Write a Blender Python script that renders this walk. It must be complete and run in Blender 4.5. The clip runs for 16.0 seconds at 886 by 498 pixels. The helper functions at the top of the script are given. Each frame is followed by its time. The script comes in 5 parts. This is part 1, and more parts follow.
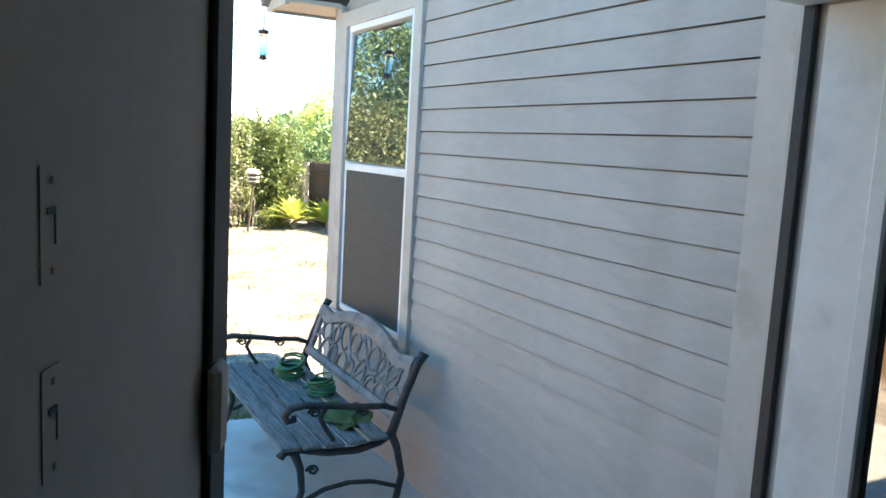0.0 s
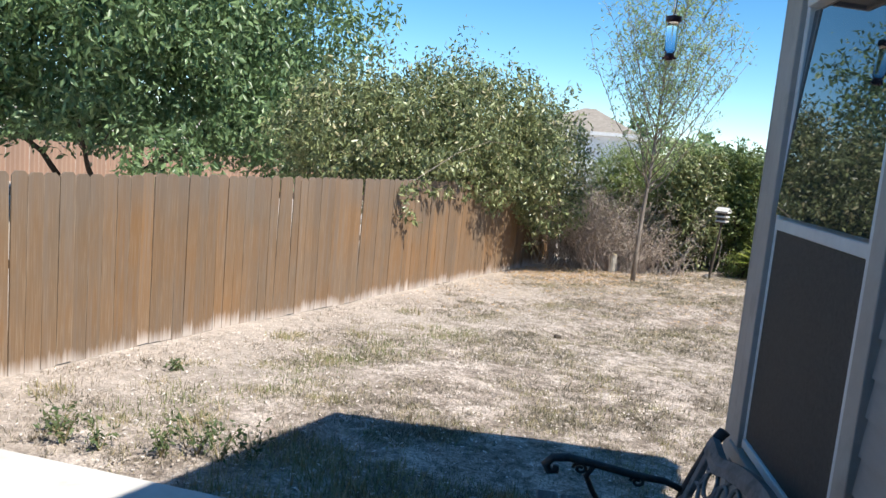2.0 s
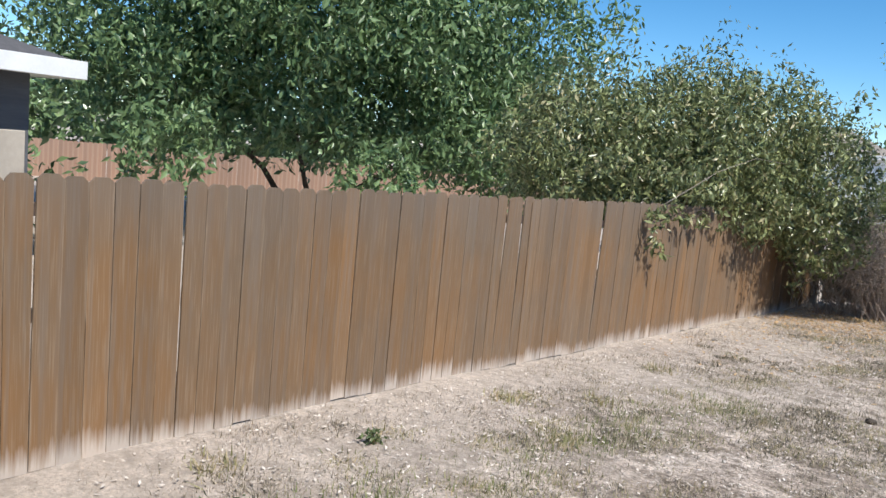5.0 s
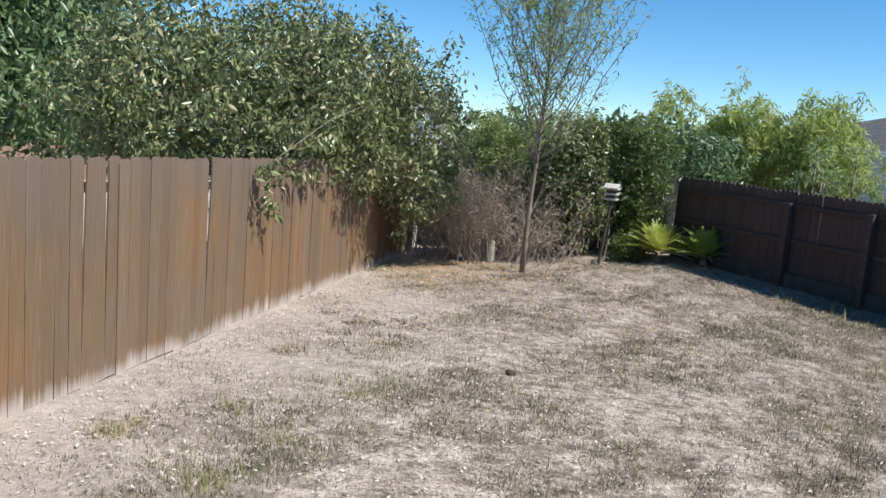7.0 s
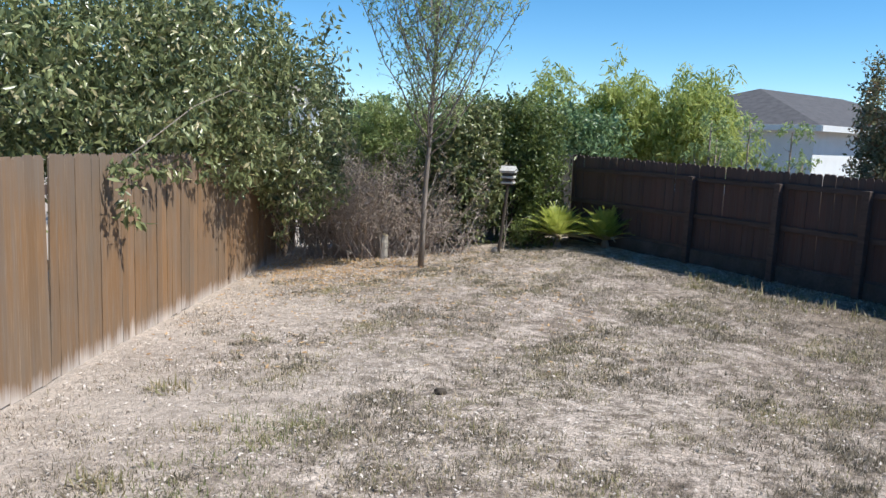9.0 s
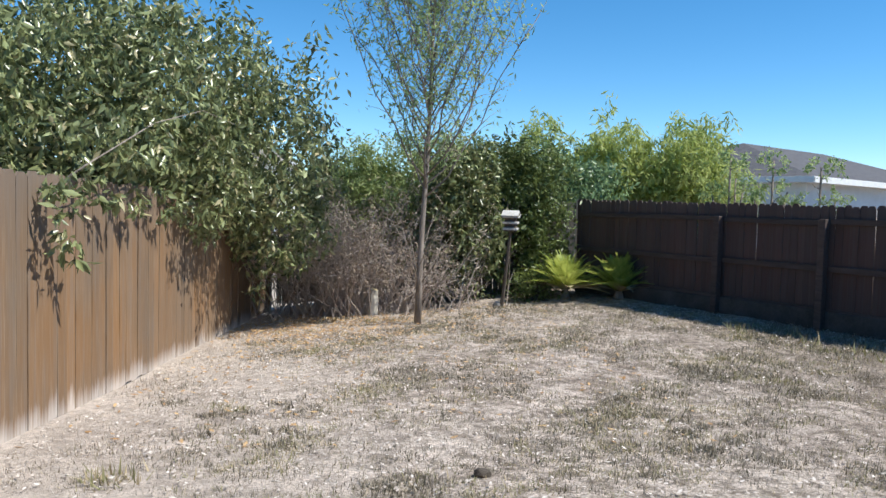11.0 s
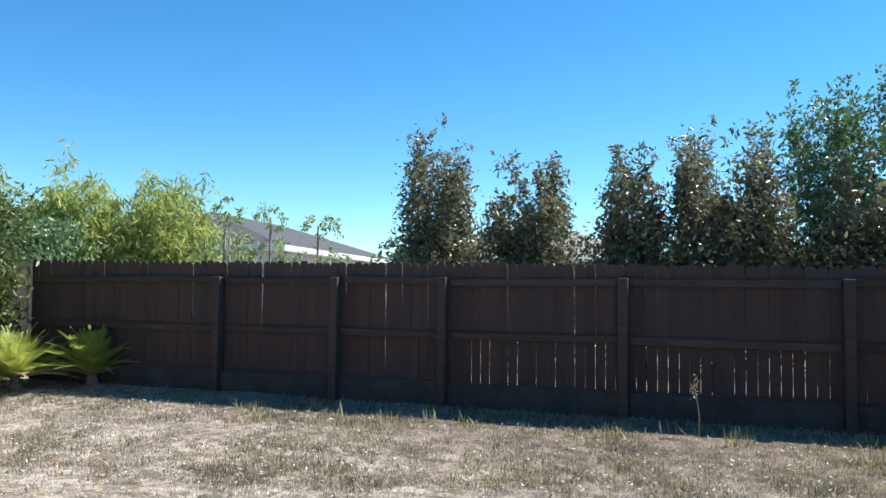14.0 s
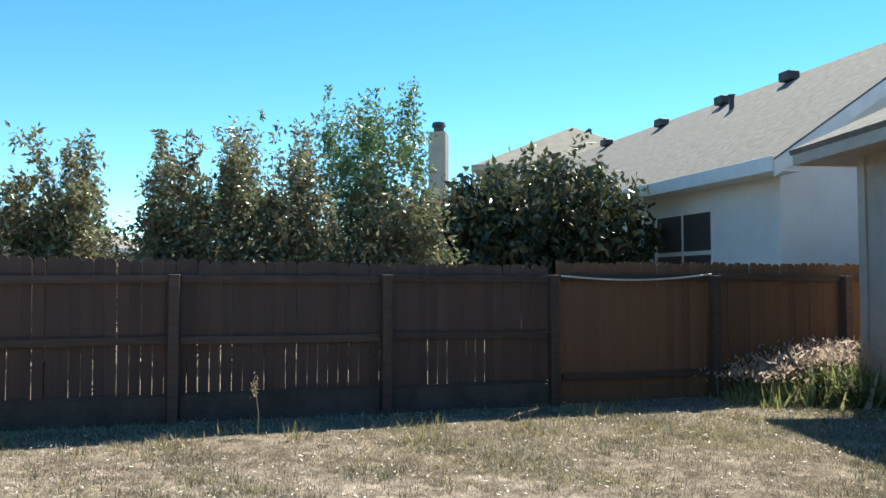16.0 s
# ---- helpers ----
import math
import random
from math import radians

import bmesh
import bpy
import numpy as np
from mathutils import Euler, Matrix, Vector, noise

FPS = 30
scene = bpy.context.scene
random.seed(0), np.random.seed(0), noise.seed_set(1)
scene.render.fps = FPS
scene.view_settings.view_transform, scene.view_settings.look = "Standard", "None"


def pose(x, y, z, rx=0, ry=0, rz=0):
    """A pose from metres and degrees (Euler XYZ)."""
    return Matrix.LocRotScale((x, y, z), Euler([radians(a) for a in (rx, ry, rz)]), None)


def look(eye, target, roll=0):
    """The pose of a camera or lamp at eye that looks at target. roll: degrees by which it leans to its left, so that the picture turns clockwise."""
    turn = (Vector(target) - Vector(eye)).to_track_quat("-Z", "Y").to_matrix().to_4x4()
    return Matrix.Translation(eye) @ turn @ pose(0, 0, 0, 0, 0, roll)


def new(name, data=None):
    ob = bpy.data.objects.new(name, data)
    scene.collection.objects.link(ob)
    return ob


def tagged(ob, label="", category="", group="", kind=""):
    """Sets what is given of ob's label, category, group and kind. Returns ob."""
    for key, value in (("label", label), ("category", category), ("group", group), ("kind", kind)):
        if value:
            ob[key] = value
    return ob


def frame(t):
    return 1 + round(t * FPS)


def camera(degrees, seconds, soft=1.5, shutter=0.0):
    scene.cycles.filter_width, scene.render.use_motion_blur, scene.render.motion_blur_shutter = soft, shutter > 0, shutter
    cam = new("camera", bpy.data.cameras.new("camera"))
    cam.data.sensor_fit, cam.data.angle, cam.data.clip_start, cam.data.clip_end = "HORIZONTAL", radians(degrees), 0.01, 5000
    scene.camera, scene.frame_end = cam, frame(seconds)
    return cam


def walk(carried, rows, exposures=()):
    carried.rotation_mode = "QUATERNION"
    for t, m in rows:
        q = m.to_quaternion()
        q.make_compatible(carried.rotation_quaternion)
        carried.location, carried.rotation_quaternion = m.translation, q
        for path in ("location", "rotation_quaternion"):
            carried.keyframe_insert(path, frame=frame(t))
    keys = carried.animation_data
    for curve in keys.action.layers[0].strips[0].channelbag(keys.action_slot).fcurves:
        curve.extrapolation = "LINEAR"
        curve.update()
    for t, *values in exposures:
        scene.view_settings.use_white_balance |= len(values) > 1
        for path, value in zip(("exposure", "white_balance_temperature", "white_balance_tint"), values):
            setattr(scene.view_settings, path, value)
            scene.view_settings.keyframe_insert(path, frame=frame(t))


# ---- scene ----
cam = camera(59.1, 16.0)
PATH = [
    (0, (-1.682, -9.165, 2.084), (-1.31, -7.217, 1.828), 3.2),
    (0.5, (-1.366, -8.895, 2.144), (-1.373, -6.918, 1.842), 3.2),
    (1, (-1.196, -8.427, 2.118), (-1.49, -6.472, 1.816), 2.5),
    (1.5, (-1.15, -7.885, 2.123), (-1.713, -5.986, 1.845), 3.5),
    (2, (-1.268, -7.336, 2.136), (-2.082, -5.53, 1.867), 5.3),
    (2.5, (-1.36, -7.149, 2.167), (-2.401, -5.464, 1.89), 6.4),
    (3, (-1.679, -6.96, 2.047), (-2.911, -5.405, 1.797), 6.4),
    (3.2, (-1.787, -6.87, 2.011), (-3.096, -5.376, 1.773), 5.7),
    (5.3, (-2.627, -5.857, 2.0), (-3.857, -4.304, 1.725), 5.6),
    (5.5, (-2.752, -5.761, 1.993), (-3.873, -4.128, 1.717), 5.6),
    (6, (-2.905, -5.545, 1.923), (-3.747, -3.75, 1.659), 5.0),
    (6.5, (-3.058, -5.251, 1.936), (-3.621, -3.352, 1.66), 4.9),
    (7, (-3.287, -4.975, 1.92), (-3.603, -3.02, 1.639), 4.8),
    (7.5, (-3.397, -4.788, 1.946), (-3.544, -2.816, 1.647), 4.2),
    (8, (-3.467, -4.503, 1.919), (-3.528, -2.528, 1.61), 3.2),
    (8.2, (-3.511, -4.387, 1.899), (-3.549, -2.411, 1.592), 3.0),
    (10.5, (-3.958, -2.993, 1.528), (-3.929, -1.0, 1.361), 1.8),
    (11, (-4.043, -2.599, 1.408), (-3.974, -0.603, 1.3), 1.5),
    (11.5, (-4.164, -2.152, 1.379), (-4.003, -0.159, 1.321), 1.8),
    (12, (-3.984, -1.812, 1.315), (-3.752, 0.175, 1.312), 1.3),
    (12.5, (-3.904, -1.59, 1.281), (-3.484, 0.365, 1.325), 0.8),
    (13, (-3.948, -1.399, 1.271), (-3.227, 0.465, 1.353), 0.9),
    (13.5, (-3.898, -1.19, 1.245), (-2.884, 0.531, 1.349), 0.6),
    (14, (-3.834, -0.824, 1.244), (-2.547, 0.703, 1.351), 0.6),
    (14.5, (-3.89, -0.648, 1.202), (-2.373, 0.65, 1.321), 0.7),
    (15, (-3.843, -0.618, 1.255), (-2.174, 0.479, 1.359), 0.1),
    (15.5, (-3.747, -0.304, 1.34), (-1.945, 0.561, 1.422), 0.1),
    (16, (-3.921, -0.212, 1.319), (-1.978, 0.258, 1.401), -0.0),
]
EXPOSURES = [(0.0, 3.0, 8200, 7), (0.5, 2.1, 7500, 7), (1.0, 1.45, 7000, 8), (1.5, 1.02, 6750, 8), (2.0, 0.75, 6600, 9), (3.0, 0.52, 6450, 9), (5.5, 0.38, 6400, 9), (8.0, 0.4, 6350, 9), (11.0, 0.54, 6300, 8), (12.5, 0.6, 6250, 7), (14.5, 0.94, 6600, 4), (16.0, 1.15, 7100, 1)]
walk(cam, [(t, look(eye, aim, roll)) for t, eye, aim, roll in PATH], EXPOSURES)

# ---- light ----
world = bpy.data.worlds.new("world")
scene.world = world
world.use_nodes = True
SUN_EL, SUN_AZ = 53.0, math.degrees(math.atan2(0.952, -0.306))
wn = world.node_tree
sky = wn.nodes.new("ShaderNodeTexSky")
sky.sky_type, sky.sun_disc = "NISHITA", False
sky.sun_elevation, sky.sun_rotation = radians(SUN_EL), radians(SUN_AZ)
sky.air_density, sky.dust_density, sky.ozone_density = 0.7, 0.0, 2.6
wn.nodes["Background"].inputs["Strength"].default_value = 0.125
deep = wn.nodes.new("ShaderNodeHueSaturation")
deep.inputs["Saturation"].default_value = 1.28
deep.inputs["Hue"].default_value = 0.493
wn.links.new(sky.outputs["Color"], deep.inputs["Color"])
wn.links.new(deep.outputs["Color"], wn.nodes["Background"].inputs["Color"])
sun_data = bpy.data.lights.new("sun", "SUN")
sun_data.energy, sun_data.angle, sun_data.color = 4.4, radians(0.53), (1.0, 0.95, 0.87)
sun_ob = new("sun", sun_data)
ce = math.cos(radians(SUN_EL))
sun_ob.matrix_world = look((0.952 * ce * 30, -0.306 * ce * 30, math.sin(radians(SUN_EL)) * 30), (0, 0, 0))
scene.view_settings.exposure = 0.0


# ---- materials ----
def nodes_of(name):
    m = bpy.data.materials.new(name)
    m.use_nodes = True
    t = m.node_tree
    return m, t, t.nodes["Principled BSDF"]


def noise_node(t, scale, detail=4.0, stretch=None, coord="Object", rough=0.55):
    tc = t.nodes.new("ShaderNodeTexCoord")
    mp = t.nodes.new("ShaderNodeMapping")
    mp.inputs["Scale"].default_value = stretch or (1, 1, 1)
    nz = t.nodes.new("ShaderNodeTexNoise")
    nz.inputs["Scale"].default_value, nz.inputs["Detail"].default_value = scale, detail
    nz.inputs["Roughness"].default_value = rough
    t.links.new(tc.outputs[coord], mp.inputs["Vector"])
    t.links.new(mp.outputs["Vector"], nz.inputs["Vector"])
    return nz.outputs["Fac"]


def ramp(t, fac, stops):
    r = t.nodes.new("ShaderNodeValToRGB")
    e = r.color_ramp.elements
    while len(e) < len(stops):
        e.new(0.5)
    for k, (p, c) in zip(e, stops):
        k.position, k.color = p, (*c, 1)
    t.links.new(fac, r.inputs["Fac"])
    return r.outputs["Color"]


def mixed(t, fac, a, b, kind="MIX"):
    m = t.nodes.new("ShaderNodeMix")
    m.data_type, m.blend_type = "RGBA", kind
    for sock, v in ((m.inputs[0], fac), (m.inputs[6], a), (m.inputs[7], b)):
        if isinstance(v, bpy.types.NodeSocket):
            t.links.new(v, sock)
        else:
            sock.default_value = v if not isinstance(v, tuple) else (*v, 1)
    return m.outputs[2]


def maths(t, op, a, b=0.0, clamp=False):
    m = t.nodes.new("ShaderNodeMath")
    m.operation, m.use_clamp = op, clamp
    for sock, v in ((m.inputs[0], a), (m.inputs[1], b)):
        if isinstance(v, bpy.types.NodeSocket):
            t.links.new(v, sock)
        else:
            sock.default_value = v
    return m.outputs[0]


def bump(t, b, height, strength, distance):
    n = t.nodes.new("ShaderNodeBump")
    n.inputs["Strength"].default_value, n.inputs["Distance"].default_value = strength, distance
    t.links.new(height, n.inputs["Height"])
    t.links.new(n.outputs["Normal"], b.inputs["Normal"])


def surface(name, dark, light, scale=6.0, rough=0.8, relief=0.3, stretch=None, metal=0.0, wear=None, vary=0.0, coord="Object"):
    """A two-scale surface: broad patches and fine grain, optional worn spots and a shift from object to object."""
    m, t, b = nodes_of(name)
    broad = noise_node(t, scale, 3.0, stretch, coord)
    fine = noise_node(t, scale * 9, 6.0, stretch, coord, 0.65)
    mix_f = maths(t, "ADD", maths(t, "MULTIPLY", broad, 0.6), maths(t, "MULTIPLY", fine, 0.4))
    col = ramp(t, mix_f, [(0.36, dark), (0.64, light)])
    if wear:
        spots = ramp(t, noise_node(t, scale * 2.3, 5.0, stretch, coord), [(0.56, (0, 0, 0)), (0.68, (1, 1, 1))])
        col = mixed(t, maths(t, "MULTIPLY", spots, 0.7), col, wear)
    if vary:
        oi = t.nodes.new("ShaderNodeObjectInfo")
        f = maths(t, "ADD", maths(t, "MULTIPLY", oi.outputs["Random"], 2 * vary), 1 - vary)
        col = mixed(t, 1.0, col, ramp(t, maths(t, "MULTIPLY", f, 0.5), [(0, (0, 0, 0)), (1, (2, 2, 2))]), "MULTIPLY")
    t.links.new(col, b.inputs["Base Color"])
    b.inputs["Roughness"].default_value, b.inputs["Metallic"].default_value = rough, metal
    bump(t, b, fine, relief, 0.004)
    return m


def leaf_material(name, dark, light, gloss=0.5, odd=None, odd_share=0.1, through_light=0.22):
    m, t, b = nodes_of(name)
    g = t.nodes.new("ShaderNodeNewGeometry")
    r = g.outputs["Random Per Island"]
    col = ramp(t, r, [(0.0, dark), (1.0, light)])
    if odd:
        pick = maths(t, "GREATER_THAN", maths(t, "FRACT", maths(t, "MULTIPLY", r, 17.3)), 1 - odd_share)
        col = mixed(t, pick, col, odd)
    t.links.new(col, b.inputs["Base Color"])
    b.inputs["Roughness"].default_value = gloss
    tr = t.nodes.new("ShaderNodeBsdfTranslucent")
    t.links.new(mixed(t, 0.4, col, tuple(min(1, c * 1.6) for c in light)), tr.inputs["Color"])
    mx = t.nodes.new("ShaderNodeMixShader")
    mx.inputs[0].default_value = through_light
    t.links.new(b.outputs[0], mx.inputs[1])
    t.links.new(tr.outputs[0], mx.inputs[2])
    t.links.new(mx.outputs[0], t.nodes["Material Output"].inputs["Surface"])
    return m


def picket_material(name, brown, grey, pale, foot, top_grey, half=0.0455):
    """Old stained cedar: streaked lengthwise, bleached at the foot where sprinklers strip the stain."""
    m, t, b = nodes_of(name)
    tc = t.nodes.new("ShaderNodeTexCoord")
    oi = t.nodes.new("ShaderNodeObjectInfo")
    sep = t.nodes.new("ShaderNodeSeparateXYZ")
    t.links.new(tc.outputs["Object"], sep.inputs[0])
    off = t.nodes.new("ShaderNodeVectorMath")
    off.operation = "ADD"
    cmb = t.nodes.new("ShaderNodeCombineXYZ")
    t.links.new(maths(t, "MULTIPLY", oi.outputs["Random"], 97.0), cmb.inputs[0])
    t.links.new(maths(t, "MULTIPLY", oi.outputs["Random"], 31.0), cmb.inputs[2])
    t.links.new(tc.outputs["Object"], off.inputs[0])
    t.links.new(cmb.outputs[0], off.inputs[1])

    def streak(sx, sz, scale, detail):
        mp = t.nodes.new("ShaderNodeMapping")
        mp.inputs["Scale"].default_value = (sx, sx, sz)
        nz = t.nodes.new("ShaderNodeTexNoise")
        nz.inputs["Scale"].default_value, nz.inputs["Detail"].default_value = scale, detail
        t.links.new(off.outputs[0], mp.inputs["Vector"])
        t.links.new(mp.outputs["Vector"], nz.inputs["Vector"])
        return nz.outputs["Fac"]
    grain = streak(22, 0.45, 6, 7)
    patch = streak(2.5, 0.35, 3, 3)
    tone = maths(t, "ADD", maths(t, "MULTIPLY", patch, 0.3), maths(t, "MULTIPLY", oi.outputs["Random"], 0.1))
    geo = t.nodes.new("ShaderNodeNewGeometry")
    wide = t.nodes.new("ShaderNodeTexNoise")
    wide.inputs["Scale"].default_value, wide.inputs["Detail"].default_value = 1.1, 4.0
    t.links.new(geo.outputs["Position"], wide.inputs["Vector"])
    tone = maths(t, "ADD", tone, maths(t, "MULTIPLY", maths(t, "SUBTRACT", wide.outputs["Fac"], 0.5), 1.1))
    col = mixed(t, ramp(t, tone, [(0.02, (0, 0, 0)), (0.46, (1, 1, 1))]), brown, grey)
    col = mixed(t, maths(t, "MULTIPLY", ramp(t, grain, [(0.5, (0, 0, 0)), (0.68, (1, 1, 1))]), 0.5), col, pale)
    col = mixed(t, maths(t, "MULTIPLY", ramp(t, streak(9, 0.22, 3, 3), [(0.5, (0, 0, 0)), (0.64, (1, 1, 1))]), 0.4), col, top_grey)
    hgt = maths(t, "ADD", sep.outputs["Z"], maths(t, "MULTIPLY", maths(t, "SUBTRACT", streak(16, 0.8, 3, 4), 0.5), 0.22))
    hgt = maths(t, "ADD", hgt, maths(t, "MULTIPLY", maths(t, "SUBTRACT", wide.outputs["Fac"], 0.5), 0.3))
    hgt = maths(t, "ADD", hgt, maths(t, "MULTIPLY", maths(t, "SUBTRACT", oi.outputs["Random"], 0.5), 0.07))
    col = mixed(t, maths(t, "MULTIPLY", ramp(t, hgt, [(0.0, (1, 1, 1)), (0.13, (0, 0, 0))]), 0.66), col, foot)
    col = mixed(t, ramp(t, maths(t, "MULTIPLY", hgt, 0.5), [(0.58, (0, 0, 0)), (0.85, (0.6, 0.6, 0.6))]), col, top_grey)
    # worn pale arrises, and boards that differ in tone
    edge = maths(t, "ADD", maths(t, "SUBTRACT", maths(t, "ABSOLUTE", sep.outputs["X"]), half - 0.0455), maths(t, "MULTIPLY", maths(t, "SUBTRACT", streak(3, 1.2, 3, 3), 0.5), 0.03))
    col = mixed(t, maths(t, "MULTIPLY", ramp(t, maths(t, "MULTIPLY", edge, 10.0), [(0.40, (0, 0, 0)), (0.47, (1, 1, 1))]), 0.6), col, pale)
    tint = maths(t, "FRACT", maths(t, "MULTIPLY", oi.outputs["Random"], 13.7))
    col = mixed(t, 1.0, col, ramp(t, tint, [(0.0, (0.88, 0.88, 0.89)), (1.0, (1.12, 1.1, 1.08))]), "MULTIPLY")
    t.links.new(col, b.inputs["Base Color"])
    b.inputs["Roughness"].default_value = 0.85
    bump(t, b, grain, 0.5, 0.004)
    return m


def ground_material():
    m, t, b = nodes_of("dry lawn soil")
    n1 = noise_node(t, 0.35, 4.0)
    n2 = noise_node(t, 2.2, 6.0, rough=0.65)
    n3 = noise_node(t, 45.0, 6.0, rough=0.7)
    col = ramp(t, n2, [(0.34, (0.25, 0.205, 0.17)), (0.48, (0.41, 0.35, 0.305)), (0.64, (0.58, 0.51, 0.455))])
    col = mixed(t, ramp(t, n1, [(0.45, (0, 0, 0)), (0.62, (0.6, 0.6, 0.6))]), col, (0.50, 0.44, 0.385))
    n4 = noise_node(t, 9.0, 5.0, rough=0.7)
    col = mixed(t, 0.85, col, ramp(t, n4, [(0.4, (0.42, 0.385, 0.34)), (0.5, (0.95, 0.94, 0.92)), (0.6, (1.3, 1.27, 1.25))]), "MULTIPLY")
    col = mixed(t, 0.75, col, ramp(t, n3, [(0.36, (0.3, 0.27, 0.24)), (0.5, (0.95, 0.93, 0.91)), (0.62, (1.45, 1.41, 1.38))]), "MULTIPLY")
    tc = t.nodes.new("ShaderNodeTexCoord")
    sep = t.nodes.new("ShaderNodeSeparateXYZ")
    t.links.new(tc.outputs["Object"], sep.inputs[0])
    bare = maths(t, "ADD", maths(t, "MULTIPLY", sep.outputs["X"], -0.25), maths(t, "MULTIPLY", n1, 1.2))
    col = mixed(t, maths(t, "MULTIPLY", ramp(t, maths(t, "MULTIPLY", bare, 0.4), [(0.6, (0, 0, 0)), (0.85, (1, 1, 1))]), 0.55), col, (0.55, 0.475, 0.41))
    lawn = maths(t, "ADD", maths(t, "MULTIPLY", sep.outputs["X"], 0.16), maths(t, "MULTIPLY", n1, 0.6))
    col = mixed(t, 1.0, col, ramp(t, lawn, [(0.0, (1, 1, 1)), (0.5, (0.46, 0.43, 0.39))]), "MULTIPLY")
    t.links.new(col, b.inputs["Base Color"])
    b.inputs["Roughness"].default_value = 0.95
    bump(t, b, n3, 0.9, 0.02)
    return m


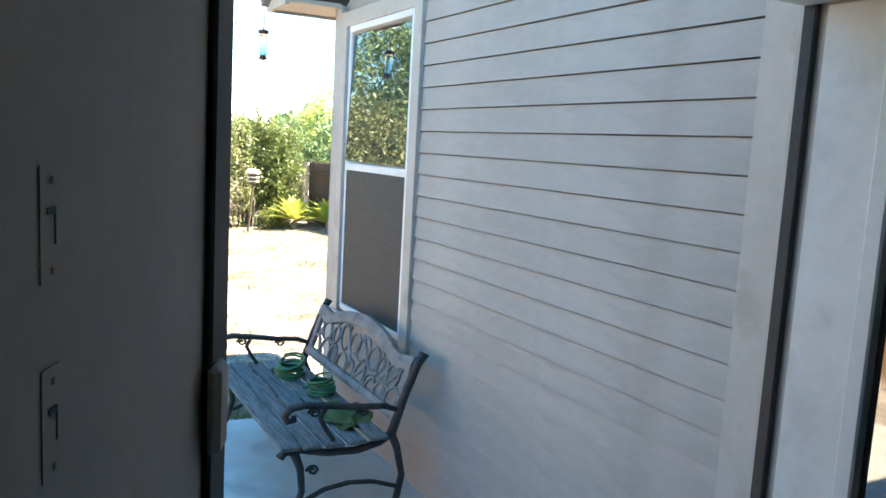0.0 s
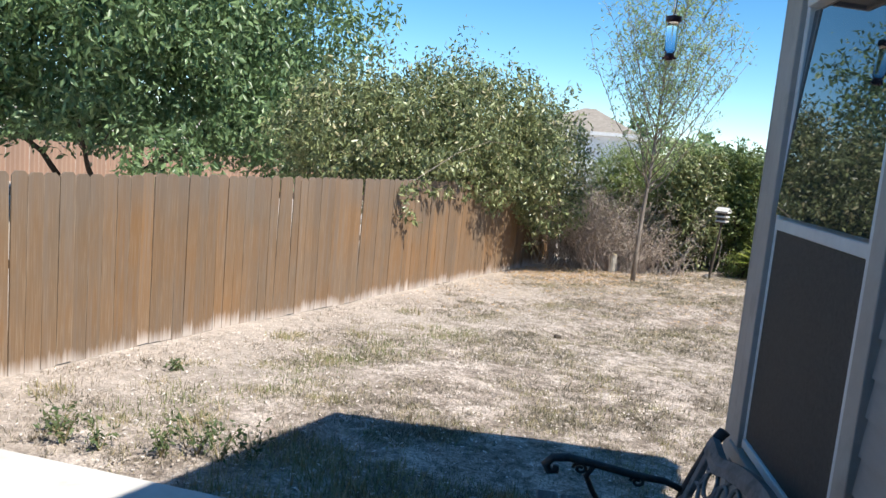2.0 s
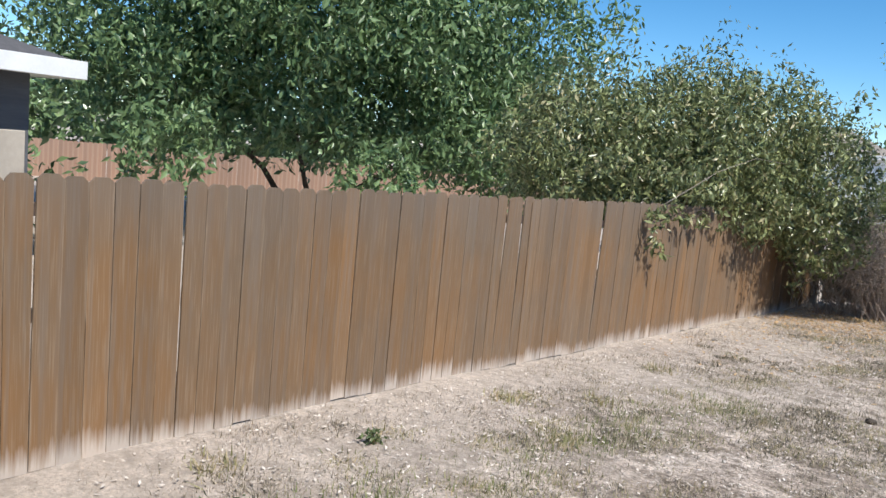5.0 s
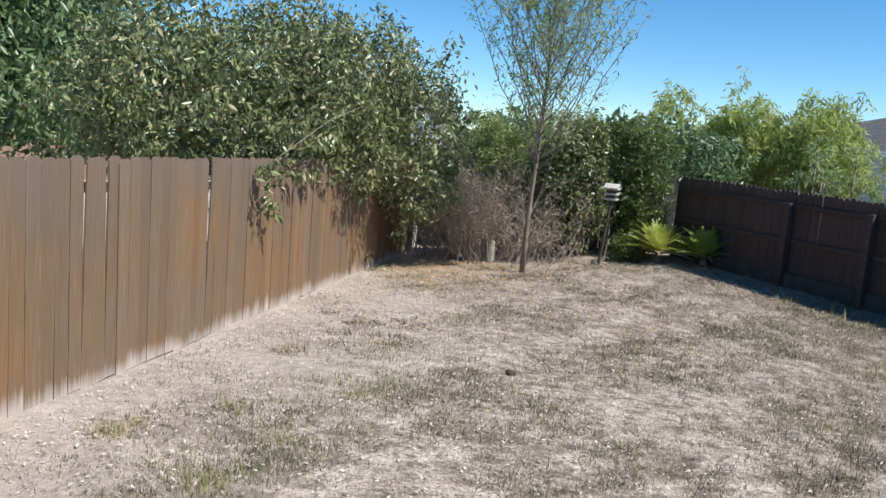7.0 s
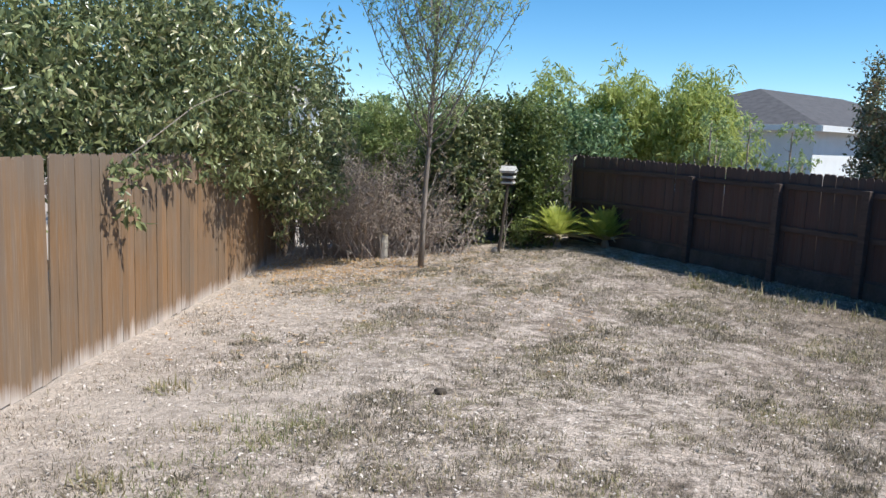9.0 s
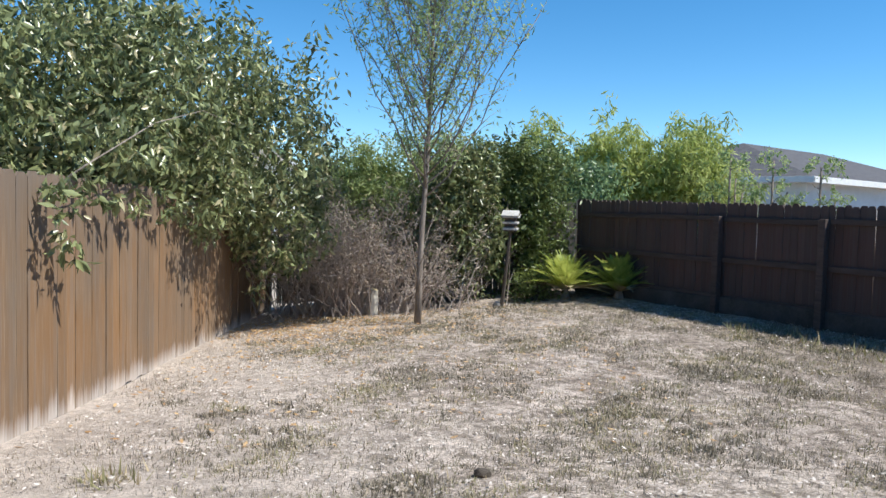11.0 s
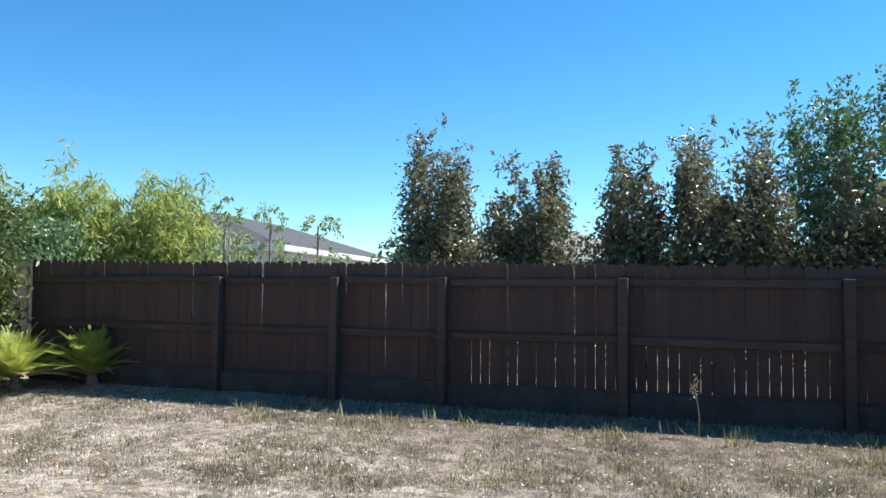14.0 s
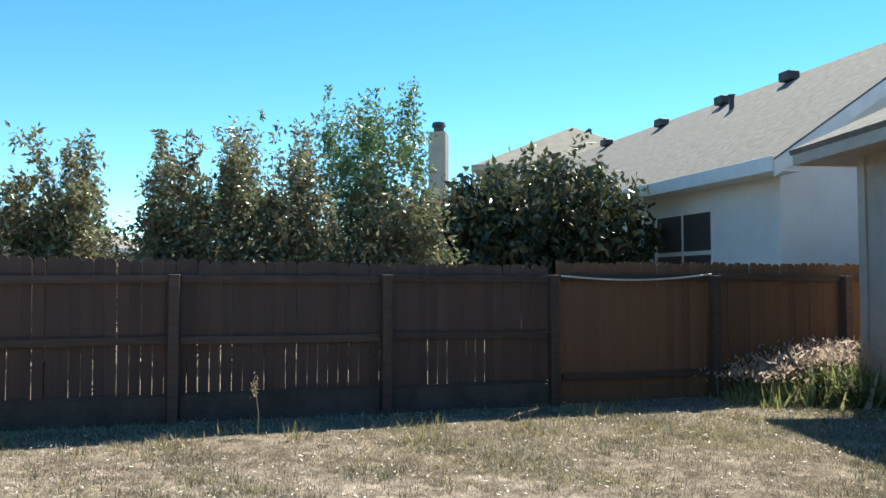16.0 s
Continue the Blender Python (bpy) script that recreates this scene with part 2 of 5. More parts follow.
M = {
    "ground": ground_material(),
    "picket": picket_material("stained cedar pickets", (0.225, 0.122, 0.052), (0.165, 0.118, 0.078), (0.31, 0.235, 0.165), (0.64, 0.59, 0.55), (0.185, 0.152, 0.125), 0.069),
    # weathered cedar whose base colour is lowered to deepen the fence's shade
    "picket_shade": picket_material("weathered cedar pickets with shade in the colour", (0.09, 0.05, 0.043), (0.076, 0.055, 0.051), (0.105, 0.078, 0.068), (0.12, 0.1, 0.09), (0.09, 0.075, 0.071)),
    "picket_brown": picket_material("brown stained pickets", (0.165, 0.083, 0.044), (0.14, 0.08, 0.05), (0.19, 0.115, 0.07), (0.12, 0.08, 0.056), (0.14, 0.085, 0.055)),
    "picket_grey": picket_material("grey cedar pickets", (0.20, 0.17, 0.135), (0.18, 0.165, 0.145), (0.27, 0.24, 0.2), (0.27, 0.24, 0.2), (0.2, 0.185, 0.17)),
    "picket_red": picket_material("red cedar pickets", (0.30, 0.18, 0.125), (0.28, 0.18, 0.13), (0.36, 0.25, 0.19), (0.36, 0.28, 0.22), (0.29, 0.19, 0.14)),
    "rail": surface("fence rail wood", (0.06, 0.04, 0.035), (0.10, 0.071, 0.06), 4, 0.85, 0.5, (1, 8, 8), vary=0.2),
    "siding": surface("painted lap siding", (0.37, 0.325, 0.29), (0.45, 0.40, 0.36), 1.6, 0.6, 0.15, (1, 3, 3), wear=(0.37, 0.32, 0.28), vary=0.04),
    "trim": surface("painted trim", (0.43, 0.38, 0.335), (0.51, 0.455, 0.405), 2.5, 0.55, 0.2, vary=0.03, wear=(0.36, 0.31, 0.265)),
    "white": surface("white vinyl", (0.72, 0.72, 0.71), (0.82, 0.82, 0.80), 4, 0.4, 0.05),
    "door_white": surface("white door paint", (0.56, 0.57, 0.57), (0.68, 0.68, 0.67), 3, 0.45, 0.1, wear=(0.5, 0.5, 0.48)),
    "inner": surface("cream interior paint", (0.42, 0.39, 0.34), (0.5, 0.47, 0.42), 3, 0.6, 0.1),
    "seal": surface("black door seal", (0.012, 0.012, 0.014), (0.03, 0.03, 0.032), 12, 0.6, 0.3),
    "brass": surface("tarnished brass", (0.16, 0.12, 0.07), (0.3, 0.24, 0.15), 30, 0.4, 0.2, metal=0.9),
    "soffit": surface("soffit board", (0.44, 0.38, 0.33), (0.52, 0.46, 0.4), 3, 0.7, 0.2),
    "shingle": surface("asphalt shingles", (0.13, 0.12, 0.115), (0.22, 0.205, 0.195), 9, 0.95, 0.8),
    "shingle_tan": surface("tan asphalt shingles", (0.25, 0.215, 0.18), (0.34, 0.30, 0.255), 3, 0.95, 0.8),
    "shingle_grey": surface("grey asphalt shingles", (0.07, 0.068, 0.073), (0.12, 0.115, 0.12), 4, 0.95, 0.8),
    "concrete": surface("broom finished concrete", (0.52, 0.505, 0.47), (0.68, 0.66, 0.62), 1.1, 0.85, 0.35, wear=(0.42, 0.40, 0.37)),
    "iron": surface("weathered cast iron", (0.025, 0.024, 0.026), (0.075, 0.068, 0.066), 14, 0.55, 0.6, metal=0.35, wear=(0.11, 0.075, 0.05)),
    "bench_wood": surface("weathered bench wood", (0.085, 0.08, 0.08), (0.24, 0.225, 0.215), 5, 0.85, 0.7, (1, 12, 12), wear=(0.38, 0.35, 0.32), vary=0.15),
    "bench_back": surface("faded bench back", (0.16, 0.145, 0.14), (0.3, 0.275, 0.26), 7, 0.7, 0.5, wear=(0.1, 0.09, 0.09)),
    "hose": surface("green garden hose", (0.012, 0.10, 0.035), (0.03, 0.2, 0.07), 20, 0.4, 0.1),
    "moss": surface("green mossy cloth", (0.05, 0.08, 0.02), (0.12, 0.15, 0.05), 16, 0.9, 0.8),
    "bark": surface("grey brown bark", (0.16, 0.13, 0.105), (0.34, 0.29, 0.245), 7, 0.95, 1.0, (3, 3, 0.8)),
    "bark_dark": surface("dark bark", (0.045, 0.035, 0.028), (0.11, 0.09, 0.07), 6, 0.95, 1.0, (3, 3, 0.8)),
    "twig": surface("dead twigs", (0.3, 0.245, 0.21), (0.52, 0.44, 0.385), 8, 0.95, 0.4),
    "old_white": surface("peeling white paint", (0.45, 0.43, 0.4), (0.64, 0.62, 0.58), 6, 0.7, 0.4, wear=(0.3, 0.26, 0.21)),
    "stone": surface("pale stone", (0.36, 0.33, 0.28), (0.5, 0.46, 0.4), 6, 0.9, 0.8),
    "stucco": surface("pale stucco", (0.70, 0.72, 0.72), (0.79, 0.81, 0.81), 2, 0.85, 0.4),
    "stucco_tan": surface("tan stucco", (0.36, 0.32, 0.27), (0.45, 0.40, 0.34), 2, 0.85, 0.4),
    "wall_dark": surface("slate painted wall", (0.07, 0.075, 0.085), (0.11, 0.115, 0.125), 2, 0.7, 0.2, (1, 1, 6)),
    "feeder_red": surface("dark red feeder cap", (0.06, 0.015, 0.015), (0.12, 0.03, 0.03), 9, 0.4, 0.1),
    "vent": surface("dark roof vent metal", (0.03, 0.03, 0.03), (0.07, 0.07, 0.07), 9, 0.6, 0.2),
    "block": surface("grey concrete kickboard", (0.05, 0.044, 0.04), (0.1, 0.088, 0.08), 4, 0.95, 0.7),
    "leaf_bush": leaf_material("leathery bush leaves", (0.04, 0.06, 0.022), (0.35, 0.385, 0.175), 0.3, (0.46, 0.41, 0.23), 0.08, 0.18),
    "leaf_tree": leaf_material("ash tree leaves", (0.055, 0.105, 0.045), (0.25, 0.355, 0.16), 0.36),
    "leaf_thin": leaf_material("small pale leaves", (0.21, 0.29, 0.11), (0.40, 0.48, 0.21), 0.55, through_light=0.45),
    "leaf_feather": leaf_material("feathery leaves", (0.18, 0.24, 0.085), (0.40, 0.46, 0.18), 0.5, (0.45, 0.4, 0.25), 0.08, 0.35),
    "leaf_shrub": leaf_material("glossy shrub leaves", (0.055, 0.09, 0.026), (0.22, 0.265, 0.085), 0.42, through_light=0.3),
    "leaf_row": leaf_material("olive row leaves", (0.05, 0.062, 0.034), (0.33, 0.345, 0.2), 0.3, (0.28, 0.17, 0.10), 0.22, 0.25),
    "leaf_dark": leaf_material("dark glossy leaves", (0.03, 0.04, 0.022), (0.11, 0.125, 0.06), 0.28, (0.24, 0.2, 0.13), 0.12),
    "leaf_willow": leaf_material("yellow green willow leaves", (0.28, 0.34, 0.09), (0.5, 0.54, 0.19), 0.6, through_light=0.45),
    "palm_leaf": leaf_material("palm leaflets", (0.24, 0.32, 0.05), (0.52, 0.55, 0.14), 0.4, through_light=0.4),
    "palm_dead": leaf_material("dead palm fronds", (0.35, 0.28, 0.16), (0.55, 0.47, 0.31), 0.7),
    "litter": leaf_material("fallen leaves", (0.34, 0.18, 0.07), (0.7, 0.48, 0.25), 0.8),
    "dead_leaf": leaf_material("dead brown leaves", (0.2, 0.155, 0.115), (0.5, 0.42, 0.34), 0.85),
    "straw": leaf_material("straw blades", (0.3, 0.255, 0.215), (0.6, 0.53, 0.47), 0.8, (0.2, 0.175, 0.11), 0.2),
    "grass": leaf_material("green grass blades", (0.165, 0.165, 0.08), (0.36, 0.335, 0.17), 0.8, (0.48, 0.39, 0.25), 0.35),
    "tuft": leaf_material("grey tuft blades", (0.09, 0.08, 0.056), (0.24, 0.208, 0.152), 0.8, (0.5, 0.43, 0.33), 0.25),
    "weed_blade": leaf_material("weed blades", (0.13, 0.165, 0.06), (0.3, 0.32, 0.14), 0.7, (0.5, 0.43, 0.32), 0.2, 0.35),
    "seed_head": leaf_material("pinkish seed heads", (0.38, 0.28, 0.23), (0.62, 0.5, 0.43), 0.85, through_light=0.4),
    "chip": leaf_material("bleached leaf chips", (0.45, 0.38, 0.32), (0.85, 0.78, 0.72), 0.8),
    "weed": leaf_material("weed leaves", (0.06, 0.10, 0.04), (0.15, 0.19, 0.08), 0.7),
}


def glass_material(name, tint, rough=0.02, see=0.5):
    m, t, b = nodes_of(name)
    b.inputs["Base Color"].default_value = (*tint, 1)
    b.inputs["Roughness"].default_value, b.inputs["IOR"].default_value = rough, 1.5
    b.inputs["Transmission Weight"].default_value = see
    return m


M["glass"] = glass_material("window glass", (0.02, 0.025, 0.03), 0.015, 0.0)
M["glass"].node_tree.nodes["Principled BSDF"].inputs["IOR"].default_value = 1.9
M["glass"].node_tree.nodes["Principled BSDF"].inputs["Specular IOR Level"].default_value = 1.0
M["glass_far"] = glass_material("dark far window glass", (0.02, 0.022, 0.025), 0.25, 0.0)
M["glass_far"].node_tree.nodes["Principled BSDF"].inputs["Specular IOR Level"].default_value = 0.1
M["clear"] = glass_material("clear glass", (0.9, 0.95, 0.97), 0.02, 1.0)
M["screen"] = surface("insect screen mesh", (0.045, 0.04, 0.038), (0.075, 0.068, 0.064), 60, 0.7, 0.3)


# ---- mesh helpers ----
def part(name, bm, material, parent=None, label="", smooth=False):
    me = bpy.data.meshes.new(name)
    bm.to_mesh(me)
    bm.free()
    me.materials.append(material)
    if smooth:
        me.polygons.foreach_set("use_smooth", [True] * len(me.polygons))
    ob = new(name, me)
    if parent:
        ob.parent = parent
    if label:
        tagged(ob, label)
    return ob


def from_arrays(name, verts, faces, material, parent=None, smooth=False):
    """A mesh from numpy arrays; all faces have the same number of corners."""
    me = bpy.data.meshes.new(name)
    n, k = faces.shape
    me.vertices.add(len(verts))
    me.vertices.foreach_set("co", np.ascontiguousarray(verts, dtype=np.float32).ravel())
    me.loops.add(n * k)
    me.loops.foreach_set("vertex_index", np.ascontiguousarray(faces, dtype=np.int32).ravel())
    me.polygons.add(n)
    me.polygons.foreach_set("loop_start", np.arange(0, n * k, k, dtype=np.int32))
    me.polygons.foreach_set("loop_total", np.full(n, k, dtype=np.int32))
    me.update(calc_edges=True)
    me.materials.append(material)
    if smooth:
        me.polygons.foreach_set("use_smooth", [True] * n)
    ob = new(name, me)
    if parent:
        ob.parent = parent
    return ob


def box(bm, x0, y0, z0, x1, y1, z1, m=None, bevel=0.0):
    r = bmesh.ops.create_cube(bm, size=1)["verts"]
    mm = Matrix.Translation(((x0 + x1) / 2, (y0 + y1) / 2, (z0 + z1) / 2)) @ Matrix.Diagonal((x1 - x0, y1 - y0, z1 - z0, 1))
    bmesh.ops.transform(bm, matrix=mm, verts=r)
    if bevel:
        es = list({e for v in r for e in v.link_edges})
        r = list({v for f in bmesh.ops.bevel(bm, geom=es, offset=bevel, segments=1, affect="EDGES")["faces"] for v in f.verts})
    if m is not None:
        bmesh.ops.transform(bm, matrix=m, verts=r)
    return bm


def boxed(x0, y0, z0, x1, y1, z1, bevel=0.0, m=None):
    return box(bmesh.new(), x0, y0, z0, x1, y1, z1, m, bevel)


def tube_into(bm, pts, radii, sides=6):
    """A tapered tube along points."""
    rings = []
    pts = [Vector(p) for p in pts]
    for i, p in enumerate(pts):
        d = (pts[min(i + 1, len(pts) - 1)] - pts[max(i - 1, 0)]).normalized()
        a = d.orthogonal().normalized()
        b = d.cross(a)
        r = radii[i] if hasattr(radii, "__len__") else radii
        rings.append([bm.verts.new(p + (a * math.cos(k * math.tau / sides) + b * math.sin(k * math.tau / sides)) * r) for k in range(sides)])
    for r0, r1 in zip(rings, rings[1:]):
        # turn the next ring to the closest start to keep the tube untwisted
        best = min(range(sides), key=lambda o: sum((r0[k].co - r1[(k + o) % sides].co).length for k in range(sides)))
        r1[:] = r1[best:] + r1[:best]
        for k in range(sides):
            bm.faces.new((r0[k], r0[(k + 1) % sides], r1[(k + 1) % sides], r1[k]))
    bm.faces.new(rings[0][::-1])
    bm.faces.new(rings[-1])
    return bm


def tube(pts, radii, sides=6):
    return tube_into(bmesh.new(), pts, radii, sides)


def slab_poly(corners, z0, z1):
    """An upright prism over a plan polygon."""
    bm = bmesh.new()
    lo = [bm.verts.new((x, y, z0)) for x, y in corners]
    hi = [bm.verts.new((x, y, z1)) for x, y in corners]
    bm.faces.new(lo[::-1])
    bm.faces.new(hi)
    n = len(corners)
    for i in range(n):
        bm.faces.new((lo[i], lo[(i + 1) % n], hi[(i + 1) % n], hi[i]))
    bmesh.ops.recalc_face_normals(bm, faces=bm.faces)
    return bm


def sheet(quad, thick):
    """A sloping panel with thickness below it, from its four corners."""
    bm = bmesh.new()
    q = [Vector(p) for p in quad]
    n = (q[1] - q[0]).cross(q[2] - q[0]).normalized()
    if n.z < 0:
        n = -n
    hi = [bm.verts.new(p) for p in q]
    lo = [bm.verts.new(p - n * thick) for p in q]
    k = len(q)
    bm.faces.new(hi)
    bm.faces.new(lo[::-1])
    for i in range(k):
        bm.faces.new((hi[i], lo[i], lo[(i + 1) % k], hi[(i + 1) % k]))
    bmesh.ops.recalc_face_normals(bm, faces=bm.faces)
    return bm


def empty(name, label, category, loc=(0, 0, 0), group="", kind="", turn=0.0):
    e = new(name)
    e.empty_display_size = 0.1
    e.matrix_basis = pose(*loc, 0, 0, turn)
    return tagged(e, label, category, group, kind)


rng = np.random.default_rng(7)


def gz(x, y):
    """Height of the ground: it falls along the sunny fence and is level along the shaded one."""
    x, y = np.asarray(x, float), np.asarray(y, float)
    a, b = np.clip(x + 6.5, 0, 20), np.clip(3.75 - 0.8745 * x - 0.485 * y, 0, 20)
    u = a / (a + b + 0.01)
    return 0.09 * u + (1 - u) * (-0.012 - 0.039 * np.clip(y, -2.6, 12))


def leaf_cloud(name, pts, size, material, parent=None, aspect=0.45, droop=0.5, spread=1.0, out=None):
    """Many small folded leaves at the given points, hanging by droop, in one mesh."""
    n = len(pts)
    d = rng.normal(size=(n, 3)) * spread
    if out is not None:
        d += out
    d[:, 2] -= droop
    d /= np.linalg.norm(d, axis=1)[:, None] + 1e-9
    r = rng.normal(size=(n, 3))
    side = np.cross(d, r)
    side /= np.linalg.norm(side, axis=1)[:, None] + 1e-9
    up = np.cross(side, d)
    L = size * rng.uniform(0.6, 1.35, n)[:, None]
    w = L * aspect * 0.5
    base = pts
    mid = pts + d * L * 0.45
    v = np.stack([base, mid + side * w + up * w * 0.35, pts + d * L - up * w * 0.3, mid - side * w + up * w * 0.35], 1).reshape(-1, 3)
    i = np.arange(n) * 4
    f = np.concatenate([np.stack([i, i + 1, i + 2], 1), np.stack([i, i + 2, i + 3], 1)])
    return from_arrays(name, v, f, material, parent)


def lobes(specs, n, shell=0.55, rough=0.32):
    """Points inside uneven rounded lobes (centre, radii), denser towards the outside, gathered in twig ends."""
    vol = np.array([s[1][0] * s[1][1] * s[1][2] for s in specs]) ** 0.75
    out = []
    for s, k in zip(specs, (vol / vol.sum() * n / 13).astype(int) + 1):
        d = rng.normal(size=(k, 3))
        d /= np.linalg.norm(d, axis=1)[:, None]
        ph = rng.uniform(0, 6.28, 6)
        lump = 1 + rough * (np.sin(d[:, 0] * 4 + ph[0]) * np.sin(d[:, 1] * 5 + ph[1]) + 0.7 * np.sin(d[:, 2] * 7 + ph[2]) * np.sin(d[:, 0] * 9 + ph[3]))
        rad = (shell + (1 - shell) * rng.uniform(0, 1, k) ** 0.6) * lump
        c = np.array(s[0]) + d * rad[:, None] * np.array(s[1])
        tw = rng.normal(size=(k, 13, 3)) * 0.09 * max(0.25 if max(s[1]) < 0.3 else 0.6, min(1.6, min(s[1])))
        out.append((c[:, None, :] + tw).reshape(-1, 3))
    return np.concatenate(out)


# ---- ground ----
def build_ground():
    ax = np.concatenate([[-2500, -600, -200, -80, -40, -25, -18], np.arange(-14, 14, 0.2), [18, 25, 40, 80, 200, 600, 2500]])
    ay = np.concatenate([[-2500, -600, -200, -80, -40, -25, -16], np.arange(-12, 14, 0.2), [18, 25, 40, 80, 200, 600, 2500]])
    gx, gy = np.meshgrid(ax, ay, indexing="ij")
    z = gz(gx, gy)
    near = (np.abs(gx) < 13) & (np.abs(gy) < 12)
    z = z + near * (0.012 * np.sin(gx * 2.3 + 1) * np.sin(gy * 1.9) + 0.008 * np.sin(gx * 5.1) * np.sin(gy * 4.3 + 2))
    z = np.where((gy < -4.6) & (gx > -6.3), np.minimum(z, 0.09), z)
    v = np.stack([gx, gy, z], -1).reshape(-1, 3)
    n, m = len(ax), len(ay)
    i = (np.arange(n - 1)[:, None] * m + np.arange(m - 1)[None]).ravel()
    f = np.stack([i, i + m, i + m + 1, i + 1], 1)
    g = from_arrays("ground", v, f, M["ground"], smooth=True)
    tagged(g, "dry sandy backyard ground with sparse dead lawn", "ground", kind="structure")


build_ground()

# ---- the house: its long siding wall runs along local x, local y points out to the patio ----
HOUSE_TURN = 107.8
HX, HY = -2.299, -0.738
PATIO = 0.14
hm = pose(HX, HY, 0, 0, 0, HOUSE_TURN)


def house_part(name, label, category, kind="structure"):
    e = new(name)
    e.empty_display_size = 0.1
    e.matrix_basis = hm
    return tagged(e, label, category, kind=kind)


def plan(s, y):
    p = hm @ Vector((s, y, 0))
    return p.x, p.y


SOFFIT, WING = 3.0, 2.62     # eaves of the gable and of the wing
W0, W1, WZ0, WZ1 = -4.14, -3.10, 0.93, 2.86     # window opening


def siding_boards(parent, runs, lap=0.12, z0=0.132, z1=SOFFIT):
    """Overlapping lap boards; runs gives, for a height, the stretches that a board covers."""
    k = int((z1 - z0) / lap) + 1
    shared = {}
    for i in range(k):
        z = z0 + i * lap
        for a, b in runs(z + lap / 2):
            key = (round(a, 3), round(b, 3))
            if key not in shared:
                bm = bmesh.new()
                v = [bm.verts.new(p) for p in ((a, 0.003, lap - 0.006), (a, 0.013, 0), (a, -0.018, 0), (b, 0.003, lap - 0.006), (b, 0.013, 0), (b, -0.018, 0))]
                for q in ((0, 3, 4, 1), (1, 4, 5, 2), (0, 2, 5, 3), (0, 1, 2), (3, 5, 4)):
                    bm.faces.new([v[j] for j in q])
                bmesh.ops.recalc_face_normals(bm, faces=bm.faces)
                me = bpy.data.meshes.new("siding_board")
                bm.to_mesh(me)
                bm.free()
                me.materials.append(M["siding"])
                shared[key] = me
            ob = new("siding_board", shared[key])
            ob.parent = parent
            ob.location = (0, 0, min(z, z1 - lap))


def side_wall():
    w = house_part("wall_side", "house wall of taupe painted lap siding in shade", "wall")
    for a, b, c, d in ((-6.9, PATIO - 0.1, W0, SOFFIT), (W1, PATIO - 0.1, -2.9, SOFFIT), (W0, PATIO - 0.1, W1, WZ0), (W0, WZ1, W1, SOFFIT)):
        part("wall_core", boxed(a, -0.16, b, c, -0.02, d), M["siding"], w)
    bm = bmesh.new()
    tri = [bm.verts.new((x, y, z)) for y in (-0.16, -0.02) for x, z in ((-2.9, SOFFIT), (-9.5, SOFFIT), (-6.2, SOFFIT + 1.82))]
    for q in ((0, 1, 2), (5, 4, 3), (0, 3, 4, 1), (1, 4, 5, 2), (2, 5, 3, 0)):
        bm.faces.new([tri[j] for j in q])
    bmesh.ops.recalc_face_normals(bm, faces=bm.faces)
    part("gable", bm, M["siding"], w)

    def runs(z):
        if WZ0 - 0.1 < z < WZ1 + 0.1:
            return [(-6.54, W0 - 0.10), (W1 + 0.10, -2.99)]
        return [(-6.54, -2.99)]
    siding_boards(w, runs)
    part("corner_trim", boxed(-2.99, 0.0, PATIO - 0.05, -2.885, 0.03, SOFFIT, 0.003), M["trim"], w)
    part("corner_trim", boxed(-2.882, -0.12, PATIO - 0.05, -2.862, 0.03, SOFFIT, 0.003), M["trim"], w)
    part("corner_trim", boxed(-6.86, 0.0, PATIO, -6.54, 0.032, SOFFIT, 0.004), M["trim"], w)


side_wall()


def window():
    w = house_part("window_1", "white vinyl single-hung window with screened lower sash", "window")
    for a, b, c, d in ((W0 - 0.10, WZ0 - 0.02, W0, WZ1 + 0.1), (W1, WZ0 - 0.02, W1 + 0.10, WZ1 + 0.1), (W0, WZ1, W1, WZ1 + 0.1)):
        part("window_trim", boxed(a, 0.0, b, c, 0.034, d, 0.003), M["trim"], w)
    part("window_sill", boxed(W0 - 0.11, 0.0, WZ0 - 0.09, W1 + 0.11, 0.045, WZ0 - 0.022, 0.004), M["trim"], w)
    fw = 0.042
    mid = 1.925
    for a, b, c, d, o in ((W0, WZ0, W0 + fw, WZ1, 0.026), (W1 - fw, WZ0, W1, WZ1, 0.012), (W0 + fw, WZ1 - fw, W1 - fw, WZ1, 0.026), (W0 + fw, WZ0, W1 - fw, WZ0 + fw, 0.026), (W0 + fw, mid - 0.025, W1 - fw, mid + 0.025, 0.02)):
        part("window_frame", boxed(a + 0.0005, -0.08, b + 0.0005, c - 0.0005, o, d - 0.0005, 0.004), M["white"], w)
    cx = (W0 + W1) / 2
    part("pane", boxed(W0 + fw - cx, -0.003, -0.42, W1 - fw - cx, 0.003, 0.42, 0, pose(cx, 0.006, (mid + 0.025 + WZ1 - fw) / 2, 2.4, 0, 0)), M["glass"], w)
    part("pane", boxed(W0 + fw, -0.05, WZ0 + fw, W1 - fw, -0.044, mid - 0.025), M["glass"], w)
    part("screen", boxed(W0 + fw, 0.008, WZ0 + fw, W1 - fw, 0.012, mid - 0.025), M["screen"], w, "dark insect screen")


window()


